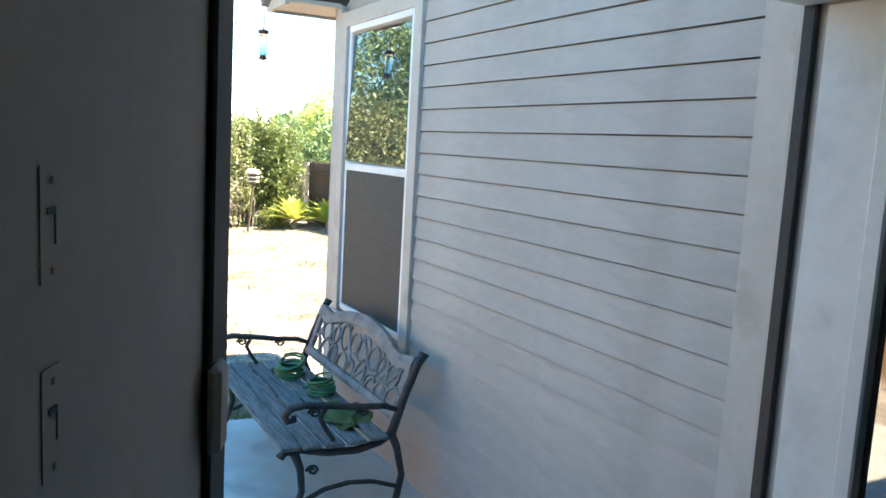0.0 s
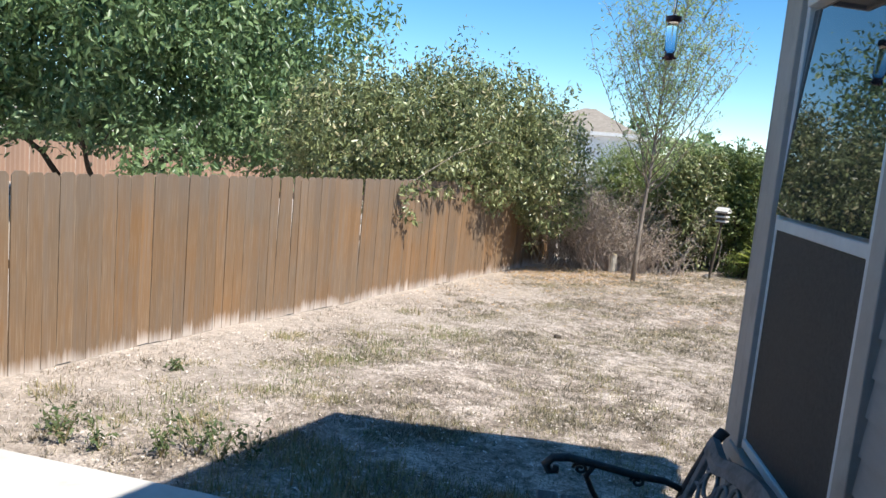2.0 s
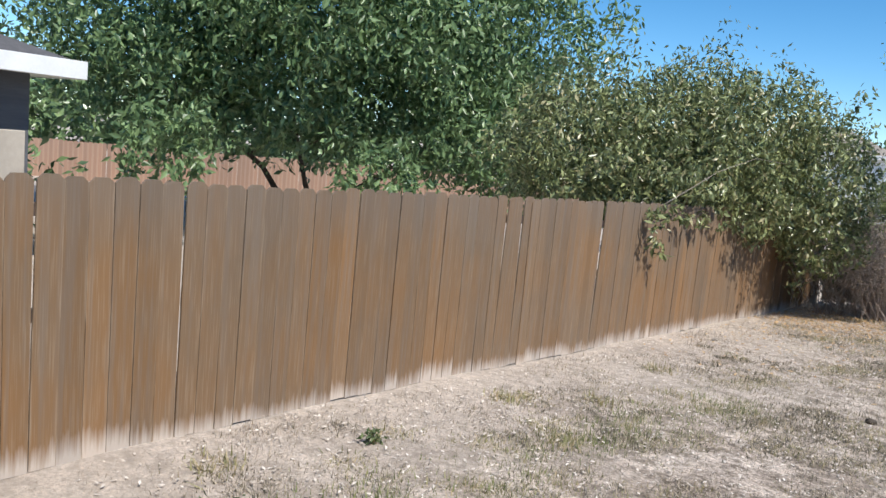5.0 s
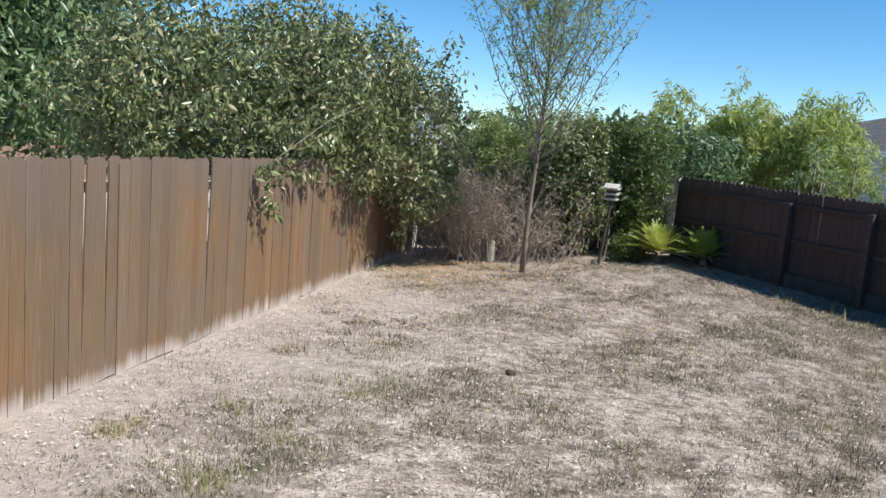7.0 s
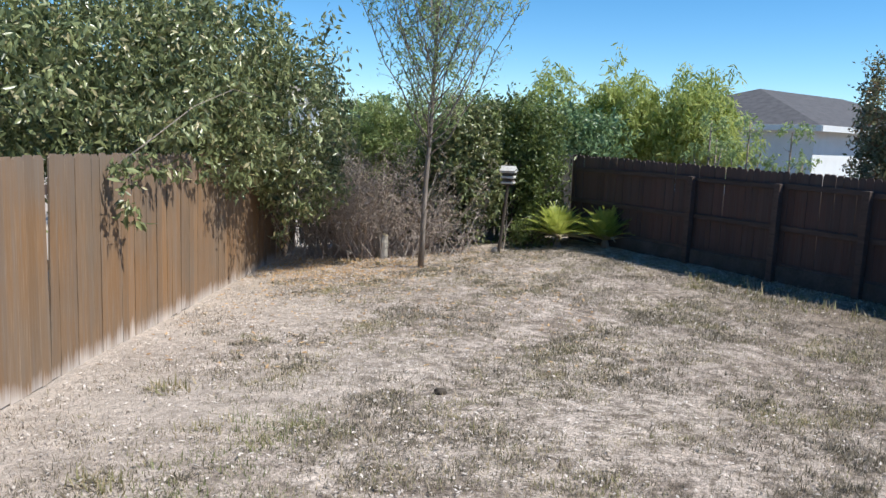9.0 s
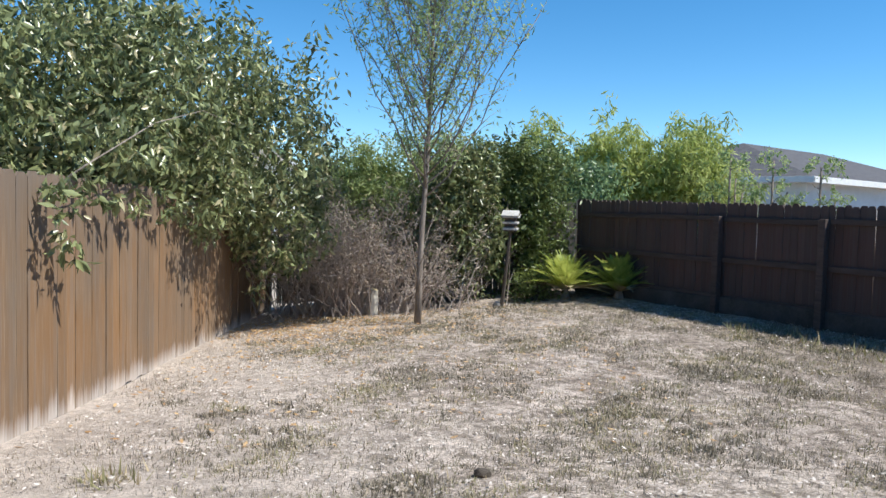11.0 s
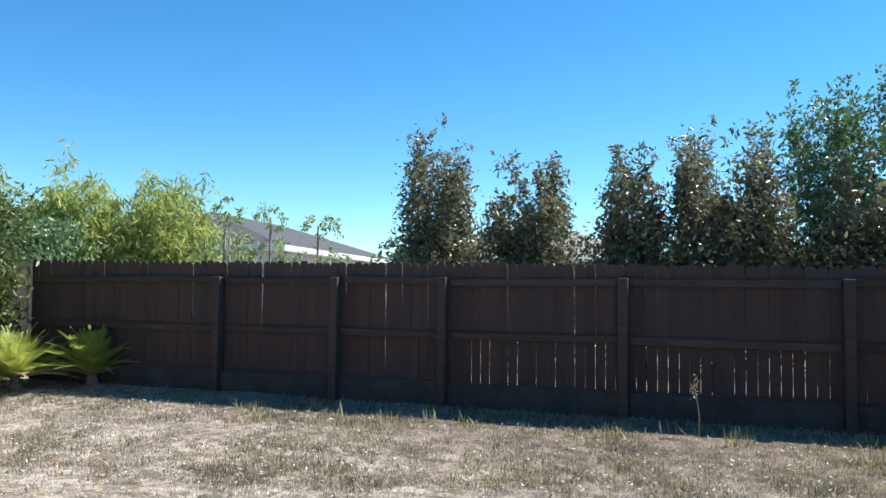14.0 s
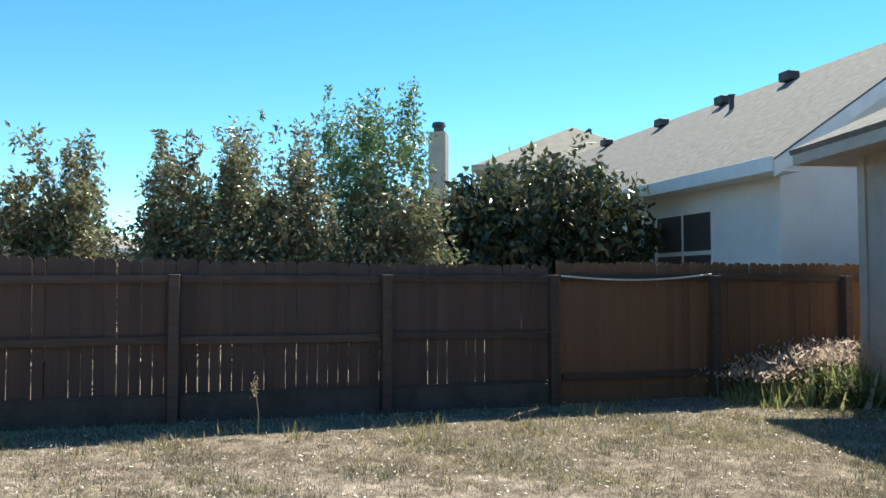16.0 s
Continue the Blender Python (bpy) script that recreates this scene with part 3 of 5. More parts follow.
def back_walls():
    a = house_part("wall_back", "rear house wall of taupe siding", "wall")
    part("wall_core", boxed(-3.05, -1.5, 0.0, -2.9, -0.16, SOFFIT), M["siding"], a)
    b = house_part("wall_step", "set-back house wall of taupe siding", "wall")
    part("wall_core", boxed(-4.15, -1.66, 0.0, -3.05, -1.5, WING), M["siding"], b)
    c = house_part("wall_rear_wing", "beige wing wall with corner trim", "wall")
    part("wall_core", boxed(-4.16, -6.48, 0.0, -4.0, -1.66, WING), M["siding"], c)
    part("corner_trim", boxed(-4.1, -6.505, 0.0, -3.985, -6.485, WING, 0.003), M["trim"], c)
    part("corner_trim", boxed(-3.997, -6.505, 0.0, -3.975, -6.38, WING, 0.003), M["trim"], c)
    d = house_part("wall_far_side", "side wall of the wing", "wall")
    part("wall_core", boxed(-11.0, -6.48, 0.0, -4.16, -6.33, WING), M["siding"], d)


back_walls()


def roofs():
    """A gable over the siding wall, its rake rising from the rear corner to a ridge above the door."""
    r = house_part("roof", "shingle roof with painted fascia and soffit", "roof")
    eave, e, top = 0.42, SOFFIT + 0.15, SOFFIT + 2.1
    part("soffit", boxed(-2.9, -1.9, SOFFIT, -2.53, 0.41, SOFFIT + 0.03), M["soffit"], r)
    part("soffit", boxed(-2.95, 0.02, SOFFIT, -2.903, 0.41, SOFFIT + 0.03), M["soffit"], r)
    part("fascia", boxed(-2.528, -1.9, SOFFIT - 0.02, -2.5, eave, SOFFIT + 0.14, 0.003), M["soffit"], r)
    part("fascia", boxed(-2.95, eave - 0.028, SOFFIT - 0.02, -2.53, eave, SOFFIT + 0.12, 0.003), M["soffit"], r)
    part("roof_slope", sheet([(-2.47, eave + 0.05, e), (-2.47, -1.95, e), (-6.2, -1.95, top), (-6.2, eave + 0.05, top)], 0.16), M["shingle"], r)
    part("roof_slope", sheet([(-6.2, eave + 0.05, top), (-6.2, -1.95, top), (-10.2, -1.95, e), (-10.2, eave + 0.05, e)], 0.16), M["shingle"], r)
    part("soffit", boxed(-4.0, -6.93, WING, -3.55, -1.9, WING + 0.03), M["soffit"], r)
    part("soffit", boxed(-11.2, -6.93, WING, -4.0, -6.49, WING + 0.03), M["soffit"], r)
    part("fascia", boxed(-3.548, -6.96, WING - 0.02, -3.52, -1.9, WING + 0.14, 0.003), M["soffit"], r)
    part("fascia", boxed(-11.2, -6.96, WING - 0.02, -3.55, -6.932, WING + 0.14, 0.003), M["soffit"], r)
    w = WING + 0.15
    part("roof_slope", sheet([(-3.49, -1.9, w), (-3.49, -6.99, w), (-7.4, -3.6, w + 1.95), (-7.4, -1.9, w + 1.95)], 0.06), M["shingle"], r)
    part("roof_slope", sheet([(-3.49, -6.99, w), (-11.2, -6.99, w), (-11.2, -3.6, w + 1.6), (-7.4, -3.6, w + 1.95)], 0.06), M["shingle"], r)
    part("porch_roof", boxed(-11.2, -0.16, SOFFIT, -6.72, 6.2, SOFFIT + 0.2), M["soffit"], r)


roofs()


def doorway():
    """The opening that the walk starts in: wall, jambs, black seal and the open glazed door."""
    w = house_part("wall_door", "house wall with the back doorway", "wall")
    L, R, I, O, TOP = 1.75, 0.30, -7.06, -6.90, PATIO + 2.36     # jambs in y, inner and outer face, head
    part("wall_core", boxed(I, L, PATIO - 0.1, O, 6.0, SOFFIT), M["siding"], w)
    part("wall_core", boxed(I, 0.0, PATIO - 0.1, O, R, SOFFIT), M["siding"], w)
    part("wall_core", boxed(I, R, TOP, O, L, SOFFIT), M["siding"], w)
    part("outer_casing", boxed(O + 0.003, L - 0.012, PATIO, O + 0.028, L + 0.10, TOP + 0.04, 0.003), M["trim"], w)
    part("outer_casing", boxed(O + 0.003, R - 0.10, PATIO, O + 0.028, R, TOP + 0.04, 0.003), M["trim"], w)
    f = house_part("door_frame", "white door jambs with black weather seal and strike plates", "door frame")
    jm = pose(-6.98, 1.712, 0, 0, 0, math.degrees(math.atan2(0.225, -0.5)))
    part("jamb", boxed(0.003, -0.10, PATIO, 1.05, -0.002, TOP, 0.003, jm), M["inner"], f)
    part("weather_seal", boxed(0.0, 0.0, PATIO, 0.11, 0.012, TOP, 0.004, jm), M["seal"], f, "black rubber weather seal")
    for z in (2.01, 1.853):
        pl = part("strike_plate", boxed(0.610, -0.0015, z - 0.045, 0.642, -0.0005, z + 0.045, 0.0, jm), M["inner"], f, "painted strike plate")
        for dz in (-0.036, 0.034):
            part("screw", boxed(0.623, 0.0006, z + dz - 0.003, 0.628, 0.002, z + dz + 0.003, 0.001, jm), M["brass"], pl)
        part("latch_slot", boxed(0.619, 0.0006, z + 0.008, 0.634, 0.0016, z + 0.013, 0.0, jm), M["seal"], pl)
        part("latch_slot", boxed(0.619, 0.0006, z - 0.016, 0.621, 0.0016, z + 0.008, 0.0, jm), M["seal"], pl)
    part("strike_lip", boxed(0.075, 0.010, 1.62, 0.135, 0.03, 1.755, 0.008, jm), M["inner"], f, "bent strike lip")
    part("jamb", boxed(I - 0.01, R - 0.025, PATIO, O, R - 0.002, TOP, 0.003), M["door_white"], f)
    part("weather_seal", boxed(O - 0.035, R - 0.001, PATIO, O, R + 0.02, TOP, 0.003), M["seal"], f, "black rubber weather seal")
    part("head_jamb", boxed(I - 0.005, R + 0.022, TOP - 0.03, O - 0.002, L - 0.03, TOP - 0.001, 0.003), M["door_white"], f)
    part("threshold", boxed(I, R + 0.022, PATIO - 0.01, O + 0.02, L - 0.03, PATIO + 0.015, 0.004), M["brass"], f)
    d = house_part("door_1", "white glazed back door standing open against the wall", "door")
    x0, x1, y0, y1, z0, z1 = -7.92, O - 0.085, R, R + 0.044, PATIO + 0.02, TOP - 0.04
    g0, g1, h0, h1 = x0 + 0.13, x1 - 0.16, z0 + 0.5, z1 - 0.15
    for a in ((x0, z0, g0, z1), (g1, z0, x1, z1), (g0, z0, g1, h0), (g0, h1, g1, z1)):
        part("stile", boxed(a[0], y0, a[1], a[2], y1, a[3], 0.002), M["door_white"], d)
    for a in ((g0, h0, g0 + 0.045, h1), (g1 - 0.045, h0, g1, h1), (g0 + 0.045, h0, g1 - 0.045, h0 + 0.045), (g0 + 0.045, h1 - 0.045, g1 - 0.045, h1)):
        part("glazing_bead", boxed(a[0], y0 - 0.006, a[1], a[2], y1 + 0.012, a[3], 0.005), M["door_white"], d)
    part("pane", boxed(g0 + 0.045, y0 + 0.018, h0 + 0.045, g1 - 0.045, y0 + 0.024, h1 - 0.045), M["glass"], d)
    room = house_part("wall_room", "plain dim room behind the doorway", "wall")
    part("wall_core", boxed(-11.0, 4.0, PATIO, I, 4.1, SOFFIT), M["inner"], room)
    part("wall_core", boxed(-11.1, -0.1, PATIO, -11.0, 4.1, SOFFIT), M["inner"], room)
    part("wall_core", boxed(-11.0, -0.1, PATIO, I - 0.01, 0.0, SOFFIT), M["inner"], room)
    fl = house_part("floor", "plain indoor floor at the doorway", "floor")
    part("floor_slab", boxed(-11.0, 0.0, PATIO - 0.1, I - 0.005, 4.0, PATIO - 0.005), M["bench_back"], fl)


doorway()


def patio():
    a, b = Vector((-5.40, -4.43)), Vector((-1.40, -3.67))
    back = Vector((0.11, -0.99))
    s = part("patio_slab", slab_poly([tuple(a), tuple(b), plan(-2.95, 0.0), plan(-6.9, 0.0), plan(-6.9, 4.9), tuple(a + back * 5.5)], -0.15, PATIO), M["concrete"])
    tagged(s, "broom-finished concrete patio slab, part sun part shade", "patio", kind="structure")


patio()


# ---- bench on the patio ----
def scroll(cx, cy, r0, r1, a0, a1, n=12):
    return [(cx + (r0 + (r1 - r0) * i / n) * math.cos(a0 + (a1 - a0) * i / n), cy + (r0 + (r1 - r0) * i / n) * math.sin(a0 + (a1 - a0) * i / n)) for i in range(n + 1)]


def bench():
    e = empty("garden_bench", "weathered slatted garden bench with cast-iron scroll ends and ornamental back", "bench")
    e.matrix_basis = hm @ pose(-3.90, 0.045, PATIO) @ Matrix.Diagonal((1.22, 1.2, 1.0, 1.0))
    # y runs from the wall to the front, z up
    upright = [(0.17, 0.02), (0.14, 0.2), (0.17, 0.36), (0.20, 0.44), (0.15, 0.62), (0.09, 0.80), (0.055, 0.86)]
    seat_iron = [(0.20, 0.44), (0.26, 0.40), (0.36, 0.375), (0.50, 0.385), (0.62, 0.42), (0.68, 0.415), (0.70, 0.39)]
    front_leg = [(0.64, 0.41), (0.61, 0.32), (0.60, 0.2), (0.63, 0.08), (0.67, 0.02)]
    arm = [(0.165, 0.56), (0.24, 0.595), (0.36, 0.605), (0.5, 0.63), (0.60, 0.645), (0.66, 0.635), (0.685, 0.60), (0.67, 0.57), (0.645, 0.575), (0.645, 0.60)]
    strut = [(0.50, 0.63), (0.53, 0.57), (0.50, 0.50), (0.47, 0.45), (0.48, 0.39)]
    brace = [(0.16, 0.14), (0.28, 0.19), (0.39, 0.205), (0.50, 0.19), (0.60, 0.14)]
    for sx in (-0.60, 0.60):
        for nm, pts, r in (("upright", upright, [0.016, 0.016, 0.018, 0.022, 0.02, 0.02, 0.024]), ("seat_bracket", seat_iron, 0.02), ("leg", front_leg, [0.02, 0.017, 0.015, 0.015, 0.022]), ("armrest", arm, [0.014, 0.016, 0.018, 0.018, 0.019, 0.019, 0.018, 0.017, 0.016, 0.012]), ("arm_strut", strut, 0.011), ("brace", brace, 0.012)):
            ob = part(nm, tube([(sx, y, z) for y, z in pts], r, 8), M["iron"], e, smooth=True)
            if nm in ("armrest", "arm_strut", "leg"):
                cy, cz = {"armrest": (0.34, 0.575), "arm_strut": (0.555, 0.60), "leg": (0.555, 0.30)}[nm]
                part("scroll", tube([(sx, y, z) for y, z in scroll(cy, cz, 0.028, 0.006, 0.0, 9.0, 16)], 0.007, 6), M["iron"], ob, smooth=True)
    for i, y in enumerate((0.27, 0.37, 0.47, 0.57, 0.665)):
        z = 0.418 + 0.012 * abs(y - 0.42) / 0.2
        part("seat_slat", boxed(-0.64, y - 0.041, z, 0.64, y + 0.041, z + 0.022, 0.005), M["bench_wood"], e)
    tilt = pose(0, 0.19, 0.47, 16, 0, 0)
    top = part("top_rail", back_rail(tilt, 0.30, 0.075, True), M["bench_back"], e)
    low = part("bottom_rail", back_rail(tilt, 0.03, 0.05, False), M["bench_back"], e)
    for sx in (-0.565, 0.565):
        part("side_rail", boxed(sx - 0.02, -0.012, 0.05, sx + 0.02, 0.012, 0.30, 0.004, tilt), M["bench_back"], e)
    # rings and scrolls of the cast back
    lat = random.Random(5)
    for i in range(9):
        for j in range(2):
            cx = -0.50 + i * 0.125 + (0.05 if j else 0) + lat.uniform(-0.012, 0.012)
            hump = 0.06 * math.cos(cx / 0.57 * math.pi / 2) ** 2
            cz = 0.105 + j * (0.125 + hump * 0.6) + lat.uniform(-0.01, 0.01)
            rx, rz = lat.uniform(0.048, 0.066), lat.uniform(0.052, 0.072) + hump * 0.2
            ang = lat.uniform(-0.6, 0.6)
            pts = []
            for k in range(15):
                a = k / 14 * math.tau
                x, z = rx * math.cos(a), rz * math.sin(a)
                pts.append(tilt @ Vector((cx + x * math.cos(ang) - z * math.sin(ang), 0.0, cz + x * math.sin(ang) + z * math.cos(ang))))
            part("back_ring", tube(pts, 0.0085, 5), M["bench_back"], e, smooth=True)
    for i in range(6):
        cx = -0.45 + i * 0.18
        pts = [tilt @ Vector((cx + 0.06 * math.sin(k / 8 * 5.5 + i), 0.0, 0.05 + k / 8 * 0.29)) for k in range(9)]
        part("back_vine", tube(pts, 0.008, 5), M["bench_back"], e, smooth=True)


def back_rail(tilt, z, h, hump):
    bm = bmesh.new()
    n = 24
    rings = []
    for i in range(n + 1):
        x = -0.59 + 1.18 * i / n
        up = 0.075 * max(0.0, math.cos(x / 0.42 * math.pi / 2)) ** 1.3 - 0.02 * math.exp(-((abs(x) - 0.44) / 0.08) ** 2) if hump and abs(x) < 0.42 else (-0.02 * math.exp(-((abs(x) - 0.44) / 0.08) ** 2) if hump else 0.0)
        rings.append([bm.verts.new(tilt @ Vector((x, y, z + up + dz))) for y, dz in ((-0.016, 0.0), (0.016, 0.0), (0.02, h * 0.5), (0.014, h), (-0.014, h))])
    for a, b in zip(rings, rings[1:]):
        for k in range(5):
            bm.faces.new((a[k], a[(k + 1) % 5], b[(k + 1) % 5], b[k]))
    bm.faces.new(rings[0])
    bm.faces.new(rings[-1][::-1])
    bmesh.ops.recalc_face_normals(bm, faces=bm.faces)
    return bm


bench()


def hose_coil(s, y, r, turns, label):
    e = new("garden_hose")
    e.matrix_basis = hm @ pose(s, y, PATIO + 0.445)
    tagged(e, label, "hose", "hoses on the bench")
    ra = random.Random(int(r * 1000))
    pts = []
    n = turns * 14
    for i in range(n + 1):
        a = i / 14 * math.tau
        tilt_a = ra.uniform(-0.1, 0.1) + 0.35 * math.sin(i * 0.21)
        rr = r * (0.85 + 0.13 * math.sin(i * 0.37))
        pts.append((rr * math.cos(a), rr * 0.8 * math.sin(a), 0.01 + r * 0.45 * (0.5 + 0.5 * math.sin(a * 0.93 + tilt_a)) * (i / n) + 0.07 * (i / n)))
    part("hose", tube(pts, 0.0075, 6), M["hose"], e, smooth=True)
    part("hose_end", tube([pts[-1], (r * 1.15, 0.03, 0.02), (r * 1.35, 0.07, 0.01)], [0.0075, 0.009, 0.009], 6), M["hose"], e)


hose_coil(-3.52, 0.49, 0.115, 9, "coil of green garden hose on the bench seat")
hose_coil(-3.92, 0.42, 0.10, 6, "loose loops of green hose on the bench seat")


def cloth():
    e = new("crumpled_cloth")
    e.matrix_basis = hm @ pose(-4.32, 0.43, PATIO + 0.443)
    tagged(e, "crumpled mossy green cloth on the bench seat", "cloth")
    bm = bmesh.new()
    bmesh.ops.create_icosphere(bm, subdivisions=4, radius=1)
    for v in bm.verts:
        k = 1 + 0.35 * noise.noise(v.co * 2.2) + 0.12 * noise.noise(v.co * 6)
        v.co = Vector((v.co.x * 0.2 * k, v.co.y * 0.13 * k, max(-0.002, 0.014 + 0.03 * noise.noise(Vector((v.co.x * 3, v.co.y * 3, 0.3)))  + v.co.z * 0.016 * k)))
    part("fabric", bm, M["moss"], e, smooth=True)


cloth()


def feeder():
    e = empty("hummingbird_feeder", "hanging glass hummingbird feeder with dark red cap and base", "bird feeder", (-1.945, -3.405, 2.625))
    part("hanger", tube([(0, 0, 0.32), (0.004, 0, 0.27), (0, 0, 0.205)], 0.003, 5), M["iron"], e)
    part("cap", tube([(0, 0, 0.21), (0, 0, 0.205), (0, 0, 0.185), (0, 0, 0.178)], [0.015, 0.037, 0.038, 0.03], 14), M["feeder_red"], e, smooth=True)
    part("bottle", tube([(0, 0, 0.18), (0, 0, 0.16), (0, 0, 0.05), (0, 0, 0.03)], [0.027, 0.03, 0.029, 0.02], 14), M["clear"], e, "clear glass bottle", smooth=True)
    base = part("base", tube([(0, 0, 0.032), (0, 0, 0.018), (0, 0, 0.0)], [0.021, 0.026, 0.015], 14), M["feeder_red"], e)
    for a in range(4):
        part("port", boxed(0.02, -0.005, 0.006, 0.034, 0.005, 0.016, 0.002, pose(0, 0, 0, 0, 0, a * 90)), M["feeder_red"], base)


feeder()


# ---- trees and shrubs ----
def branch_set(bm, base, top, count, reach, r0, seed, rise=0.6, sides=5, kinks=4):
    """Limbs that leave the stem and curve up and out; returns the tips."""
    ra = random.Random(seed)
    tips = []
    b, t = Vector(base), Vector(top)
    for i in range(count):
        f = 0.15 + 0.8 * i / count
        p = b.lerp(t, f)
        a = i * 2.4 + ra.uniform(-0.4, 0.4)
        ln = reach * (1 - 0.45 * f) * ra.uniform(0.75, 1.2)
        pts = [p]
        for k in range(1, kinks + 1):
            g = k / kinks
            pts.append(p + Vector((math.cos(a) * ln * g, math.sin(a) * ln * g, ln * rise * (g ** 1.3 + 0.3 * g))) + Vector((ra.uniform(-1, 1), ra.uniform(-1, 1), ra.uniform(-1, 1))) * ln * 0.05)
        rr = r0 * (1 - 0.6 * f)
        tube_into(bm, pts, [rr * (1 - 0.8 * k / kinks) for k in range(kinks + 1)], sides)
        tips.append(pts)
    return tips


def bush_tree(name, label, category, base, specs, n, size, leaf, bark, droop=0.6, aspect=0.45, stems=3, group="", shell=0.5):
    """A leafy tree or shrub: stems with limbs under a crown of single leaves in uneven lobes."""
    e = empty(name, label, category, base, group)
    ra = random.Random(int(abs(base[0]) * 100 + n))
    bm = bmesh.new()
    for k in range(stems):
        s = specs[k % len(specs)]
        p1 = Vector((s[0][0] * 0.35, s[0][1] * 0.35, s[0][2] * 0.5))
        p0 = Vector((ra.uniform(-0.1, 0.1) * stems, ra.uniform(-0.1, 0.1) * stems, -0.08))
        tube_into(bm, [p0, (p0 + p1) / 2 + Vector((ra.uniform(-0.06, 0.06), ra.uniform(-0.06, 0.06), 0)), p1, s[0]], [0.05 * s[1][0] ** 0.7 + 0.015, 0.045 * s[1][0] ** 0.7 + 0.012, 0.03 * s[1][0] ** 0.7 + 0.008, 0.012], 7)
        branch_set(bm, p1, s[0], 6, s[1][0] * 0.85, 0.018 * s[1][0] ** 0.7 + 0.004, k + n, 0.5)
    part("trunk", bm, bark, e, smooth=True)
    leaf_cloud("crown", lobes(specs, n, shell), size, leaf, e, aspect, droop)
    return e


# the big leathery bush that hangs over the sunny fence
BUSH = [((-0.75, -2.50, 2.50), (1.2, 1.3, 0.95)), ((-0.15, -1.00, 2.80), (1.3, 1.5, 1.15)), ((0.35, 0.30, 2.80), (1.35, 1.45, 1.15)), ((1.00, 1.60, 2.40), (1.0, 1.15, 1.05)), ((1.20, 1.90, 1.55), (0.72, 0.9, 0.85)), ((0.72, -1.80, 2.22), (0.32, 1.3, 0.22)), ((0.85, 0.00, 1.90), (0.5, 1.1, 0.5)), ((0.82, -3.42, 1.80), (0.10, 0.20, 0.09)), ((-1.45, -1.40, 2.35), (1.2, 1.6, 1.1))]
SHOOTS = [((0.9 * math.sin(k * 2.1) - 0.2 + 0.07 * k, -2.6 + 0.36 * k, 3.25 + 0.22 * math.sin(k * 1.7) - 0.035 * abs(k - 6) ** 1.3), (0.16, 0.16, 0.32)) for k in range(2, 11)]
STRANDS = [((0.84, -3.56 + 0.02 * k, 1.66 - 0.13 * k), (0.012, 0.02, 0.05)) for k in range(3)] + [((0.84, -3.36 + 0.05 * k, 1.64 - 0.13 * k), (0.01, 0.02, 0.05)) for k in range(3)] + [((0.80, -3.0 + 0.21 * k, 1.94 - 0.12 * (k * 7 % 3)), (0.05, 0.09, 0.12)) for k in range(14)]
bush_tree("overhanging_bush", "large leathery-leaved bush spilling over the sunny wooden fence", "bush", (-7.15, 6.0, -0.35), BUSH + SHOOTS + STRANDS, 56000, 0.095, M["leaf_bush"], M["bark_dark"], 0.9, 0.38)


def cane(label, pts):
    ob = part("bare_cane", tube(pts, [0.007 - 0.001 * k for k in range(len(pts))], 5), M["bark"])
    tagged(ob, label, "branch")


cane("long bare cane arching over the bush", [(-6.75, 2.5, 1.2), (-6.28, 2.75, 1.62), (-6.1, 3.6, 2.0), (-6.0, 4.6, 2.22), (-5.95, 5.8, 2.2)])
# the ash behind the fence
ASH = [((2.8, 1.0, 2.6), (1.6, 1.8, 1.0)), ((-0.5, -3.4, 3.2), (1.8, 1.8, 1.3)), ((2.0, 3.4, 2.9), (1.8, 1.6, 1.1)), ((1.2, -1.6, 2.7), (1.7, 1.7, 0.9)), ((0.00, 0.00, 5.96), (4.16, 4.16, 3.32)), ((1.66, 2.49, 4.99), (3.05, 2.77, 2.35)), ((-1.39, -2.77, 4.99), (3.05, 3.05, 2.49)), ((0.69, -0.69, 8.31), (3.05, 3.05, 2.49)), ((2.22, -1.94, 4.43), (2.08, 2.22, 1.52)), ((1.25, 4.02, 4.02), (1.66, 1.66, 1.25)), ((2.49, 0.83, 3.74), (1.52, 1.66, 1.11)), ((3.3, -1.2, 1.7), (0.8, 0.9, 0.7)), ((2.9, 2.6, 1.8), (0.9, 0.9, 0.8)), ((1.8, -4.6, 2.0), (0.9, 0.8, 0.7))]
bush_tree("ash_tree", "broad dark green ash tree behind the wooden fence", "tree", (-15.4, 5.1, -0.4), ASH, 130000, 0.165, M["leaf_tree"], M["bark_dark"], 0.8, 0.4, stems=4, shell=0.45)


